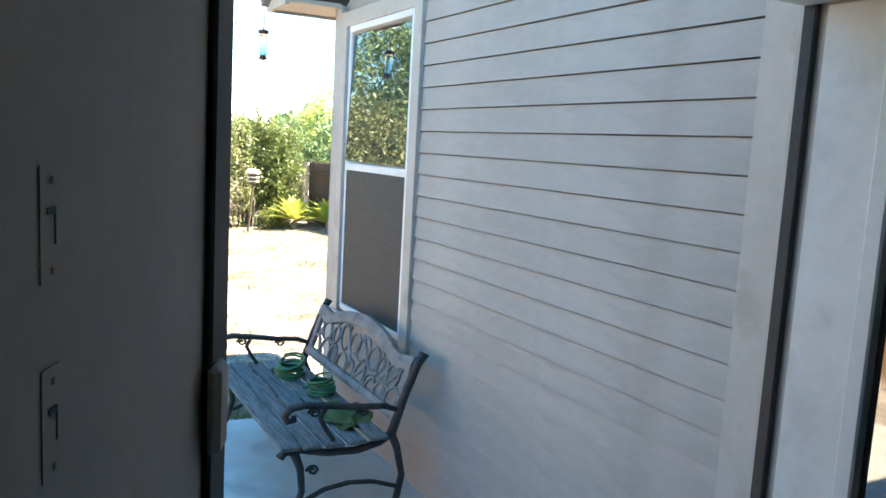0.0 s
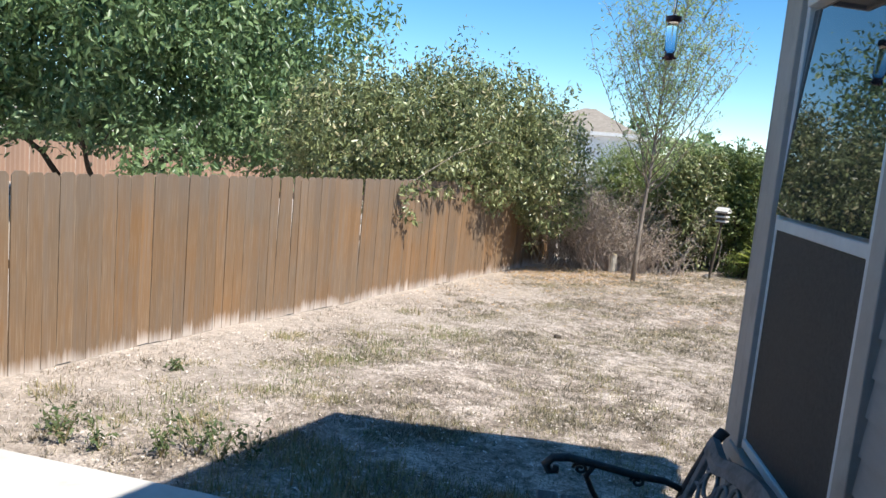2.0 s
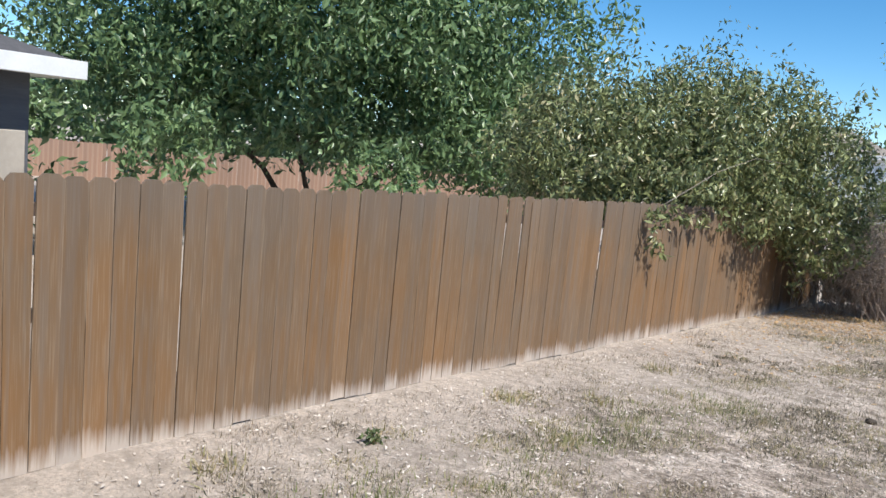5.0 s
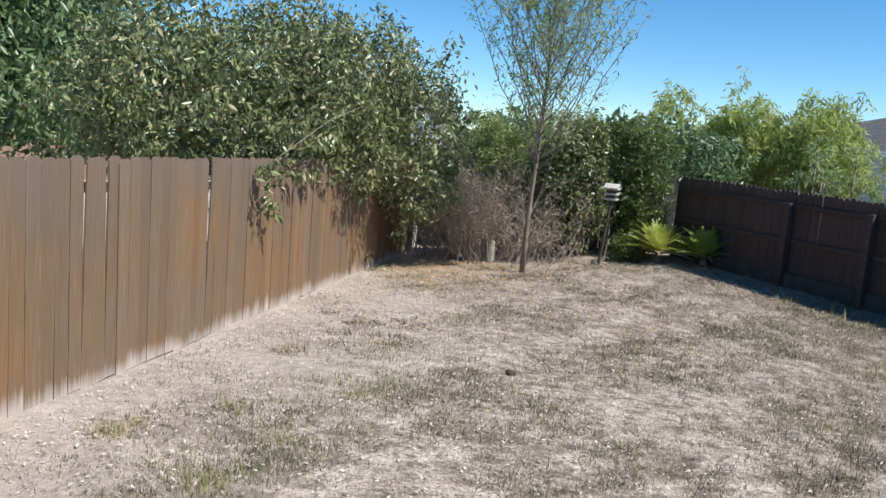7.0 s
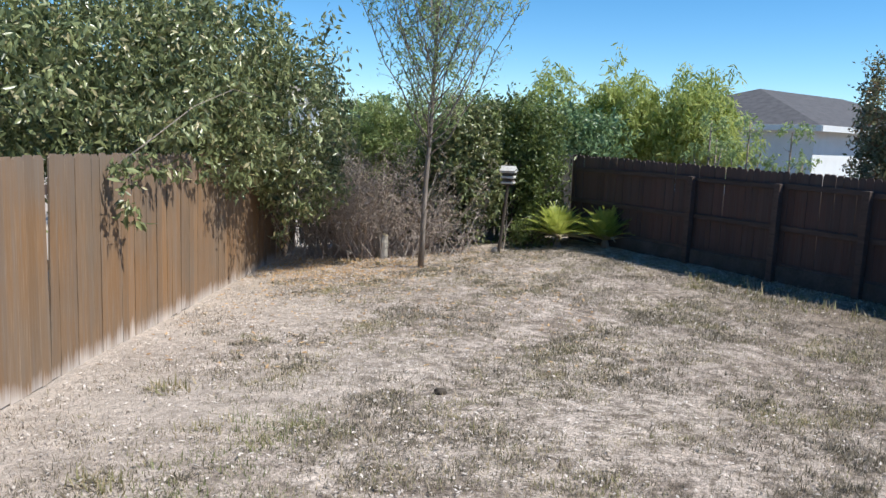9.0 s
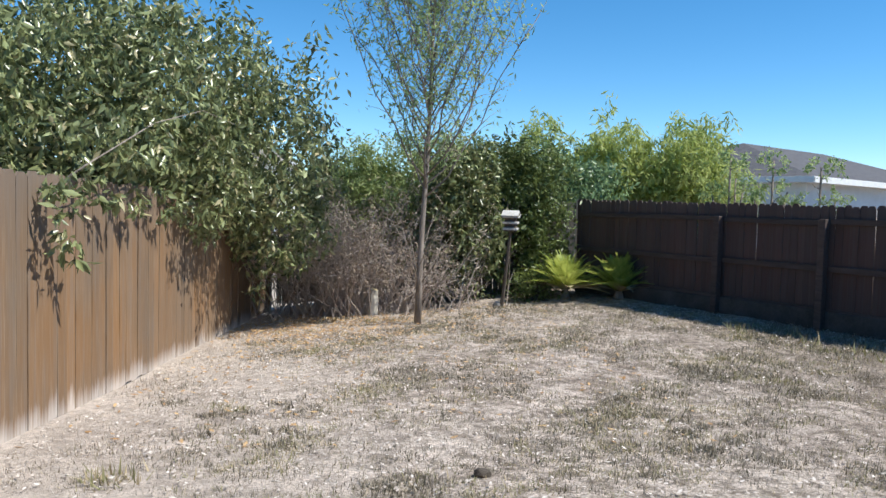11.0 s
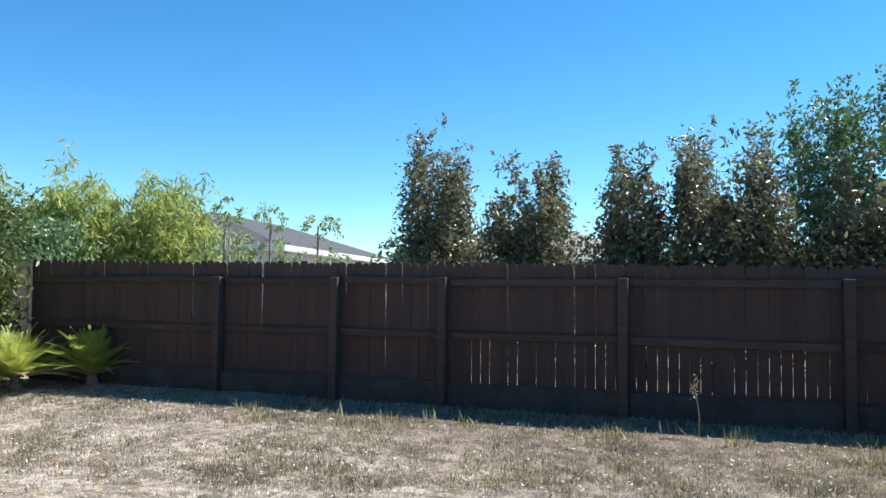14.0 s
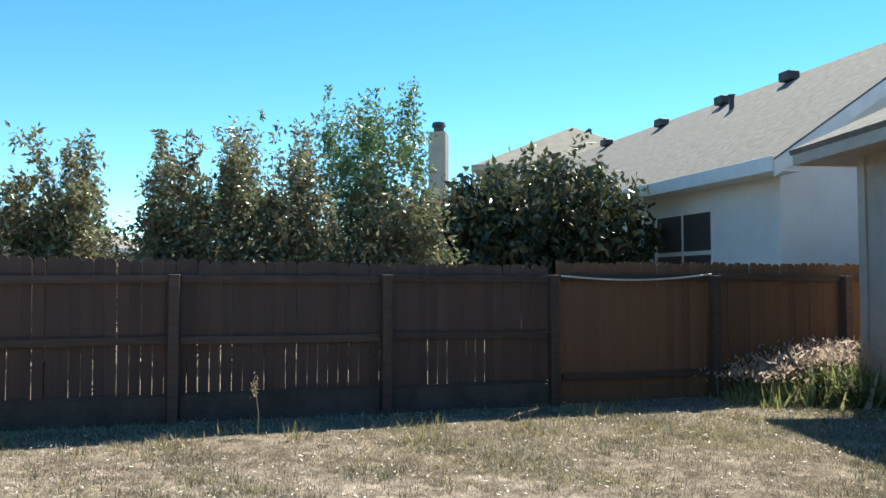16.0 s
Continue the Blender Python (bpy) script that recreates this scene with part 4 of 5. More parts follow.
def thin_tree():
    e = empty("slender_tree", "slender young tree with airy upright branches and sparse pale leaves", "tree", (-4.0, 7.65, float(gz(-4.0, 7.65))))
    bm = bmesh.new()
    stem = [(0, 0, -0.1), (0.01, 0.0, 0.6), (0.03, 0.0, 1.3), (0.07, 0.02, 2.0), (0.1, 0.0, 3.0), (0.12, -0.02, 4.2), (0.14, 0.0, 5.6)]
    tube_into(bm, stem, [0.05, 0.04, 0.036, 0.031, 0.024, 0.016, 0.005], 8)
    pts = []
    ra = random.Random(3)
    tips = branch_set(bm, (0.06, 0, 1.2), (0.13, 0, 4.4), 46, 1.45, 0.016, 11, 1.35, 5, 6)
    for t in tips:
        for k in range(2, len(t)):
            for _ in range(4):
                a = t[k - 1].lerp(t[k], ra.random())
                d = Vector((ra.uniform(-1, 1), ra.uniform(-1, 1), ra.uniform(0.2, 1.3))).normalized() * ra.uniform(0.2, 0.55)
                tube_into(bm, [a, a + d * 0.5 + Vector((0, 0, 0.02)), a + d], [0.005, 0.0035, 0.0015], 3)
                for _ in range(8):
                    pts.append(a + d * ra.uniform(0.25, 1.05) + Vector((ra.gauss(0, 0.05), ra.gauss(0, 0.05), ra.gauss(0, 0.05))))
    for i in range(14):
        a = i * 2.4
        d = Vector((math.cos(a) * 0.5, math.sin(a) * 0.5, 0.45 + 0.2 * ra.random()))
        p = Vector((0, 0, 0.25 + 0.05 * i))
        tube_into(bm, [p, p + d * 0.5, p + d * ra.uniform(0.9, 1.3)], [0.007, 0.005, 0.002], 4)
    part("trunk", bm, M["bark"], e, smooth=True)
    leaf_cloud("crown", np.array([tuple(p) for p in pts]), 0.085, M["leaf_thin"], e, 0.26, 0.5)


thin_tree()


def twig_shrub(name, label, base, spread, height, n, seed, leaves):
    e = empty(name, label, "shrub", base)
    ra = random.Random(seed)
    bm = bmesh.new()
    pts = []
    for i in range(n):
        p = Vector((ra.gauss(0, spread[0] * 0.35), ra.gauss(0, spread[1] * 0.35), -0.04))
        d = Vector((ra.gauss(0, 0.45), ra.gauss(0, 0.45), 1)).normalized() * height * ra.uniform(0.45, 1.05)
        q = p + d * 0.5 + Vector((ra.gauss(0, 0.06), ra.gauss(0, 0.06), 0))
        tip = p + d + Vector((ra.gauss(0, 0.12), ra.gauss(0, 0.12), 0))
        tube_into(bm, [p, q, tip], [0.009, 0.006, 0.002], 4)
        for _ in range(4):
            a = q.lerp(tip, ra.random())
            d2 = Vector((ra.uniform(-1, 1), ra.uniform(-1, 1), ra.uniform(-0.3, 0.9))) * 0.28
            tube_into(bm, [a, a + d2], [0.004, 0.0015], 3)
            pts += [a + d2 * ra.random() + Vector((ra.gauss(0, 0.03), ra.gauss(0, 0.03), ra.gauss(0, 0.03))) for _ in range(leaves)]
    part("tangle", bm, M["twig"], e)
    if pts:
        leaf_cloud("dry_leaves", np.array([tuple(p) for p in pts]), 0.06, M["dead_leaf"], e, 0.35, 0.6)


twig_shrub("dead_shrub", "tangle of dead brown twigs under the bush", (-5.2, 9.3, float(gz(-5.2, 9.3))), (1.7, 0.9), 2.2, 380, 4, 6)
twig_shrub("dead_shrub", "low bare twigs beside the slender tree", (-4.1, 8.95, float(gz(-4.1, 8.95))), (1.5, 0.5), 1.05, 110, 9, 2)

bush_tree("green_shrub", "tall feathery green shrub against the back fence", "shrub", (-4.2, 10.1, -0.2), [((0, 0, 1.7), (1.1, 0.6, 1.1)), ((-0.7, 0.1, 1.9), (0.9, 0.5, 0.75)), ((0.6, 0, 2.2), (0.7, 0.5, 0.65))], 15000, 0.09, M["leaf_feather"], M["bark"], 0.3, 0.25, group="shrubs at the back fence")
bush_tree("green_shrub", "airy olive shrub behind the dead twigs", "shrub", (-5.35, 10.3, -0.28), [((0, 0, 1.5), (0.75, 0.35, 0.95)), ((0.4, 0, 2.0), (0.5, 0.35, 0.6))], 6500, 0.085, M["leaf_feather"], M["bark"], 0.3, 0.25, group="shrubs at the back fence")
bush_tree("green_shrub", "leafy green shrub behind the slender tree", "shrub", (-3.4, 9.75, -0.15), [((0, 0, 1.1), (0.75, 0.5, 0.95)), ((0.1, 0, 1.9), (0.6, 0.5, 0.75))], 9000, 0.1, M["leaf_bush"], M["bark_dark"], 0.6, 0.4, group="shrubs at the back fence")
bush_tree("green_shrub", "dense dark green glossy shrub against the back fence", "shrub", (-2.45, 10.15, -0.12), [((0, 0, 1.35), (0.7, 0.5, 1.2)), ((0.35, 0.0, 2.1), (0.55, 0.45, 0.65)), ((-0.45, 0, 2.0), (0.55, 0.45, 0.75)), ((0.5, -0.1, 1.2), (0.4, 0.4, 0.7))], 13000, 0.085, M["leaf_shrub"], M["bark_dark"], 0.3, 0.4, group="shrubs at the back fence")
bush_tree("green_shrub", "low green plants at the foot of the birdhouse", "shrub", (-2.15, 9.45, -0.05), [((0, 0, 0.25), (0.45, 0.25, 0.3))], 1500, 0.07, M["leaf_shrub"], M["bark_dark"], 0.1, 0.4, group="shrubs at the back fence")


def palm(base, size, seed, label):
    e = empty("sago_palm", label, "palm", base, "palms by the shaded fence")
    ra = random.Random(seed)
    part("trunk", tube([(0, 0, -0.05), (0, 0, 0.06 * size), (0, 0, 0.16 * size)], [0.07 * size, 0.08 * size, 0.05 * size], 10), M["bark"], e)
    for i in range(40):
        a = i * 2.399 + ra.uniform(-0.2, 0.2)
        lift = 1.45 - 1.15 * i / 40
        ln = size * ra.uniform(0.75, 0.95)
        pts, v, f = [], [], []
        for k in range(13):
            g = k / 12
            out = ln * (g * math.cos(lift) + 0.1 * g * g)
            z = 0.15 * size + ln * (g * math.sin(lift) - 0.3 * g * g)
            pts.append(Vector((out * math.cos(a), out * math.sin(a), max(z, 0.0))))
        for k in range(1, 13):
            d = (pts[k] - pts[k - 1]).normalized()
            sd = Vector((-math.sin(a), math.cos(a), 0))
            lw = 0.20 * size * math.sin(min(1.0, k / 12 + 0.18) * math.pi) ** 0.6 + 0.03
            for h in (0.0, 0.33, 0.66):
                p = pts[k - 1].lerp(pts[k], h)
                for sg in (-1, 1):
                    tip = p + (sd * sg * 0.8 + d * 0.75 + Vector((0, 0, 0.25))).normalized() * lw
                    b = len(v)
                    v += [tuple(p - d * 0.011), tuple(p + d * 0.011), tuple(tip)]
                    f.append((b, b + 1, b + 2))
        dead = i > 35
        fr = from_arrays("frond", np.array(v), np.array(f), M["palm_dead" if dead else "palm_leaf"], e)
        part("rib", tube(pts, [0.008 - 0.0005 * k for k in range(13)], 4), M["palm_dead" if dead else "palm_leaf"], fr)


palm((-0.95, 9.12, 0.04), 1.0, 2, "bright green sago palm against the shaded fence")
palm((-1.72, 9.38, 0.02), 1.0, 8, "yellow-green sago palm beside the birdhouse")


def birdhouse():
    e = empty("birdhouse", "weathered white birdhouse with stacked roofs on a wooden post", "birdhouse", (-2.65, 8.93, float(gz(-2.65, 8.93)) - 0.08), turn=-15)
    part("post", tube([(-0.12, 0, -0.1), (-0.06, 0, 0.5), (0.0, 0, 1.22)], [0.03, 0.027, 0.025], 7), M["bark_dark"], e)
    part("box", boxed(-0.085, -0.085, 1.2, 0.085, 0.085, 1.44, 0.006), M["bark_dark"], e)
    for z, w in ((1.22, 0.105), (1.31, 0.11), (1.40, 0.12)):
        part("shelf", boxed(-w, -w, z, w, w, z + 0.035, 0.006), M["old_white"], e, "peeling white shelf")
    part("roof", sheet([(-0.13, -0.13, 1.435), (0.13, -0.13, 1.435), (0.12, 0.0, 1.51), (-0.12, 0.0, 1.51)], 0.02), M["old_white"], e)
    part("roof", sheet([(-0.13, 0.13, 1.435), (0.13, 0.13, 1.435), (0.12, 0.0, 1.512), (-0.12, 0.0, 1.512)], 0.02), M["old_white"], e)


birdhouse()


def rock(base, r, label, material, name="stone", category="stone"):
    bm = bmesh.new()
    bmesh.ops.create_icosphere(bm, subdivisions=2, radius=1)
    for v in bm.verts:
        k = 1 + 0.3 * noise.noise(v.co * 1.7 + Vector(base))
        v.co = Vector((v.co.x * r[0] * k, v.co.y * r[1] * k, max(-0.02, v.co.z * r[2] * k + r[2] * 0.4)))
    ob = part(name, bm, material)
    ob.matrix_basis = pose(*base)
    tagged(ob, label, category)


rock((-2.79, 9.0, float(gz(-2.79, 9.0))), (0.09, 0.07, 0.06), "pale stone at the foot of the birdhouse post", M["stone"])
rock((0.1, 7.9, 0.08), (0.10, 0.05, 0.04), "pale stone chip by the shaded fence", M["stone"])
rock((-3.66, 1.49, float(gz(-3.66, 1.49))), (0.05, 0.04, 0.03), "dark clod on the dry lawn", M["bark_dark"], "clod", "clod")


def stump():
    e = empty("stump", "pale cut stump among the dead twigs", "stump", (-4.65, 8.75, float(gz(-4.65, 8.75))))
    part("wood", tube([(0, 0, -0.05), (0.01, 0, 0.2), (0.0, 0.01, 0.3), (0.02, 0, 0.38)], [0.08, 0.07, 0.065, 0.055], 9), M["stone"], e)
    part("cut", tube([(0.02, 0, 0.38), (0.025, 0, 0.395)], [0.05, 0.04], 9), M["palm_dead"], e)


stump()


def row_shrub(base, specs, n, label, leaf=None, size=0.068):
    bush_tree("tall_shrub", label, "shrub", base, specs, n, size, leaf or M["leaf_row"], M["bark_dark"], 0.1, 0.42, group="tall shrubs behind the shaded fence", shell=0.25)


for (x, y, top, w, n, lf, lab) in (
    (2.02, 6.21, 2.95, 0.43, 13600, "leaf_row", "upright olive shrub with reddish shoots behind the fence"),
    (2.57, 5.26, 2.65, 0.46, 13600, "leaf_row", "upright bronze-tinged shrub behind the fence"),
    (3.11, 4.27, 2.65, 0.36, 11200, "leaf_row", "narrow olive shrub behind the fence"),
    (3.78, 3.60, 2.95, 0.68, 22000, "leaf_row", "wide bronze shrub behind the fence"),
    (5.05, 2.92, 3.55, 0.7, 18000, "leaf_tree", "tall grey-green shrub behind the fence"),
    (4.52, 2.42, 2.55, 0.58, 14000, "leaf_row", "golden olive shrub behind the fence"),
):
    ra = random.Random(int(x * 37))
    sp = [((0, 0, 1.2), (w * 1.35, w * 1.3, 0.85)), ((0, 0, top * 0.6), (w * 0.75, w * 0.7, 0.5))]
    for k in range(11):
        a = k * 0.61 + ra.uniform(-0.3, 0.3)
        q = w * ra.uniform(0.45, 0.95)
        sp.append(((math.cos(a) * q, math.sin(a) * q, top * ra.uniform(0.6, 0.82)), (w * 0.22, w * 0.22, top * ra.uniform(0.12, 0.2))))
    for k in range(6):
        a = k * 1.05 + ra.uniform(-0.3, 0.3)
        sp.append(((math.cos(a) * w * 0.6, math.sin(a) * w * 0.6, top * ra.uniform(0.78, 0.93)), (w * 0.13, w * 0.13, top * 0.11)))
    for k in range(9):
        a = k * 0.7 + ra.uniform(-0.3, 0.3)
        sp.append(((math.cos(a) * w * ra.uniform(0.3, 1.0), math.sin(a) * w * ra.uniform(0.3, 1.0), top * ra.uniform(0.9, 1.03)), (0.015, 0.015, top * 0.045)))
    row_shrub((x, y, 0.1), sp, n, lab, M[lf])

for x, y, z in ((3.9, 8.3, 1.5), (5.1, 7.3, 1.35), (6.0, 6.3, 1.4), (6.7, 5.2, 1.55), (7.3, 4.2, 1.5)):
    bush_tree("low_shrub", "low dark shrub between the tall shrubs behind the fence", "shrub", (x, y, 0.05), [((0, 0, z * 0.7), (0.85, 0.85, z * 0.6)), ((0.4, -0.4, z * 0.9), (0.5, 0.5, z * 0.4))], 3500, 0.09, M["leaf_dark"], M["bark_dark"], 0.2, 0.42, group="low shrubs behind the shaded fence")
hedge = bush_tree("dark_hedge_tree", "dense dark glossy magnolia-like tree behind the fence", "tree", (9.3, 1.3, 0.1), [((-0.4, 2.0, 1.9), (1.0, 0.9, 0.95)), ((-0.1, 1.5, 2.0), (1.2, 1.1, 1.0)), ((-0.1, 0.8, 2.2), (1.3, 1.2, 1.1)), ((0, -0.3, 2.4), (1.4, 1.3, 1.2)), ((0.1, -1.4, 2.2), (1.2, 0.9, 1.0)), ((0, 0.2, 1.5), (1.3, 2.2, 0.9))], 19000, 0.19, M["leaf_dark"], M["bark_dark"], 0.2, 0.45)
hedge.scale = (0.8, 0.8, 0.92)
for x, y, r, k in ((1.1, 17.9, 0.95, 13000), (2.95, 17.3, 1.05, 13000), (-0.9, 17.8, 0.8, 6000)):
    bush_tree("willow_tree", "rounded yellow-green feathery tree beyond the fence", "tree", (x, y, 0.1), [((0, 0, 2.5), (r, r, 1.25)), ((-0.5, 0.2, 2.0), (r * 0.8, r, 1.0)), ((0.5, 0.2, 1.8), (r * 1.0, r, 1.0))], k, 0.2, M["leaf_willow"], M["bark"], 1.2, 0.22, group="feathery trees beyond the fence")
for x, y, h in ((0.57, 8.85, 2.4), (1.1, 8.6, 2.35), (1.65, 8.3, 2.25), (0.8, 9.2, 2.1)):
    bush_tree("sapling", "thin sapling with drooping clustered leaves behind the fence", "sapling", (x, y, 0.1), [((0, 0, h - 0.25), (0.28, 0.28, 0.2)), ((0.15, -0.15, h - 0.7), (0.26, 0.26, 0.18)), ((-0.2, 0.15, h - 0.8), (0.22, 0.22, 0.16))], 560, 0.065, M["leaf_thin"], M["bark"], 0.7, 0.4, stems=3, group="saplings behind the fence")
for x, y, z, r, lab in ((-14.5, -3.0, 1.6, 2.2, "olive shrub behind the neighbour's fence"), (-9.8, 14.5, 1.9, 2.2, "olive tree beyond the back fence"), (-3.0, 15.5, 1.5, 1.6, "green tree beyond the back fence"), (-0.6, 15.6, 1.55, 1.3, "green tree beyond the back fence"), (8.3, 14.5, 1.6, 1.1, "dark shrub far behind the fence"), (14.0, 10.0, 2.0, 1.6, "dark shrub far behind the fence")):
    bush_tree("far_tree", lab, "tree", (x, y, 0.0), [((0, 0, z), (r, r, z * 0.75)), ((r * 0.4, 0.3, z * 1.15), (r * 0.6, r * 0.6, z * 0.5))], 5000, 0.17, M["leaf_tree"], M["bark_dark"], 0.4, 0.4, group="trees beyond the fences")



def distant_trees():
    """The woods and gardens that close the view beyond the neighbouring plots."""
    specs = []
    ra = random.Random(12)
    for k in range(64):
        a = radians(-100 + k * 3.4 + ra.uniform(-1.2, 1.2))
        d = ra.uniform(48, 66)
        r = ra.uniform(2.6, 4.4)
        specs.append(((-3 - math.sin(a) * d, -1 + math.cos(a) * d, ra.uniform(0.8, 1.8)), (r * 1.3, r * 1.3, r * 0.75)))
    ob = leaf_cloud("distant_trees", lobes(specs, 70000, 0.6), 0.6, M["leaf_tree"], None, 0.6, 0.2)
    tagged(ob, "distant line of green trees beyond the houses", "trees", kind="stuff")


distant_trees()

# ---- neighbouring houses ----
def hip_house(name, label, loc, turn, lx, ly, wall_h, rise, over, wall_m, roof_m, fascia_m, hip=1.0):
    """A house with a hipped or gabled roof over walls; local x is its length. hip 0 gives gables."""
    e = empty(name, label, "house", loc, turn=turn)
    part("wall", boxed(0, 0, -0.3, lx, ly, wall_h), wall_m, e)
    x0, x1, y0, y1 = -over, lx + over, -over, ly + over
    zr = wall_h + rise
    in_x = hip * (ly / 2 + over) * 0.9
    ra_, rb = (x0 + in_x, ly / 2, zr), (x1 - in_x, ly / 2, zr)
    part("roof_slope", sheet([(x0, y0, wall_h), (x1, y0, wall_h), rb, ra_], 0.08), roof_m, e)
    part("roof_slope", sheet([(x0, y1, wall_h), (x1, y1, wall_h), rb, ra_], 0.08), roof_m, e)
    if hip > 0:
        part("roof_slope", sheet([(x0, y0, wall_h), (x0, y1, wall_h), ra_], 0.08), roof_m, e)
        part("roof_slope", sheet([(x1, y0, wall_h), (x1, y1, wall_h), rb], 0.08), roof_m, e)
    else:
        for x in (0.02, lx - 0.02):
            bm = bmesh.new()
            vs = [bm.verts.new(p) for p in ((x - 0.05, 0, wall_h), (x - 0.05, ly, wall_h), (x - 0.05, ly / 2, zr - 0.12), (x + 0.05, 0, wall_h), (x + 0.05, ly, wall_h), (x + 0.05, ly / 2, zr - 0.12))]
            for q in ((0, 1, 2), (5, 4, 3), (0, 3, 4, 1), (1, 4, 5, 2), (2, 5, 3, 0)):
                bm.faces.new([vs[j] for j in q])
            bmesh.ops.recalc_face_normals(bm, faces=bm.faces)
            part("gable", bm, wall_m, e)
    edges = [(x0, y0 - 0.03, x1, y0), (x0, y1, x1, y1 + 0.03)]
    if hip > 0:
        edges += [(x0 - 0.03, y0, x0, y1), (x1, y0, x1 + 0.03, y1)]
        part("soffit", boxed(x0, y0, wall_h - 0.16, x1, y1, wall_h - 0.13), fascia_m, e)
    else:
        part("soffit", boxed(x0, y0, wall_h - 0.16, x1, 0, wall_h - 0.13), fascia_m, e)
        part("soffit", boxed(x0, ly, wall_h - 0.16, x1, y1, wall_h - 0.13), fascia_m, e)
        for x in (x0, x1):
            for ya, yb in ((y0, ly / 2), (y1, ly / 2)):
                bm = bmesh.new()
                vs = [bm.verts.new(p) for q in (-0.015, 0.015) for p in ((x + q, ya, wall_h - 0.24), (x + q, ya, wall_h - 0.03), (x + q, yb, zr - 0.03), (x + q, yb, zr - 0.24))]
                for f in ((0, 1, 2, 3), (7, 6, 5, 4), (0, 4, 5, 1), (1, 5, 6, 2), (2, 6, 7, 3), (3, 7, 4, 0)):
                    bm.faces.new([vs[k] for k in f])
                bmesh.ops.recalc_face_normals(bm, faces=bm.faces)
                part("rake_board", bm, fascia_m, e)
    for a in edges:
        part("fascia", boxed(a[0], a[1], wall_h - 0.17, a[2], a[3], wall_h + 0.03, 0.004), fascia_m, e)
    return e


def house_window(e, x0, z0, x1, z1, y, sign, rows=2, cols=2):
    """A window in the wall at local y, facing sign along y."""
    w = part("window", boxed(x0, min(y, y + sign * 0.03), z0, x1, max(y, y + sign * 0.03), z1, 0.004), M["white"], e)
    cw, ch = (x1 - x0) / cols, (z1 - z0) / rows
    for i in range(cols):
        for j in range(rows):
            a = y + sign * 0.031
            # glass panes borrow the matte screen surface to stay dark without reflections
            part("pane", boxed(x0 + i * cw + 0.035, min(a, a + sign * 0.006), z0 + j * ch + 0.035, x0 + (i + 1) * cw - 0.035, max(a, a + sign * 0.006), z0 + (j + 1) * ch - 0.035), M["screen"], w, "window pane in a dark matte surface instead of glass")


# neighbour with the long roof beyond the shaded fence
nb = hip_house("neighbour_house", "pale single-storey neighbour house with a long grey gabled roof", (0, 0, 0), 0, 17.0, 6.2, 2.8, 2.3, 0.42, M["stucco"], M["shingle"], M["white"], 0.0)
nb.matrix_basis = pose(7.35, -2.16, 0.1, 0, 0, 29) @ Matrix.Translation((0, -6.2, 0))
house_window(nb, 1.5, 1.0, 3.1, 2.32, 6.2, 1)
for x in (3.0, 5.0, 7.4, 10.2):
    part("roof_vent", boxed(x, 3.3, 4.9, x + 0.3, 3.55, 5.08, 0.02), M["vent"], nb)
part("vent_pipe", tube([(4.2, 3.9, 4.4), (4.2, 3.9, 4.8), (4.2, 3.9, 4.86)], [0.05, 0.05, 0.08], 8), M["vent"], nb)

# two-storey house with chimney
h2 = hip_house("two_storey_house", "tan two-storey house with a hipped roof behind the trees", (26.0, -1.3, 0), 4, 9.0, 6.5, 5.7, 2.0, 0.5, M["stucco_tan"], M["shingle_tan"], M["stucco_tan"], 1.0)
part("vent_pipe", tube([(1.2, 2.0, 5.9), (1.2, 2.0, 6.9)], 0.06, 6), M["vent"], h2)
ch = part("chimney", boxed(-1.0, 7.95, 0, -0.2, 8.6, 6.95, 0.02), M["stucco_tan"], h2)
part("chimney_cap", tube([(-0.6, 8.27, 6.95), (-0.6, 8.27, 7.15), (-0.6, 8.27, 7.2), (-0.6, 8.27, 7.35)], [0.2, 0.2, 0.28, 0.24], 10), M["vent"], ch)

hip_house("grey_roof_house", "white house with a grey shingle roof beyond the fence", (8.5, 22.3, -0.1), 38, 15.0, 9.0, 2.75, 1.6, 0.45, M["stucco"], M["shingle_grey"], M["white"], 1.0)
hip_house("far_house", "distant brown-roofed house beyond the trees", (23.0, 31.0, 0), -30, 12.0, 8.0, 3.0, 2.0, 0.4, M["stucco_tan"], M["shingle_tan"], M["white"], 1.0)
hip_house("far_house", "distant two-storey house with tan hipped roof and white walls", (-17.6, 40.0, -1.0), 5, 6.5, 6.5, 4.6, 1.6, 0.4, M["stucco"], M["shingle_tan"], M["white"], 1.0)
ln = hip_house("slate_house", "low dark slate house with white fascia behind the fence", (-22.0, -12.2, -0.4), 0, 10.2, 10.0, 2.9, 1.9, 0.42, M["wall_dark"], M["shingle_grey"], M["white"], 1.0)
part("window_trim", boxed(10.2, 8.3, 0.9, 10.25, 9.95, 2.1, 0.01), M["stucco_tan"], ln)


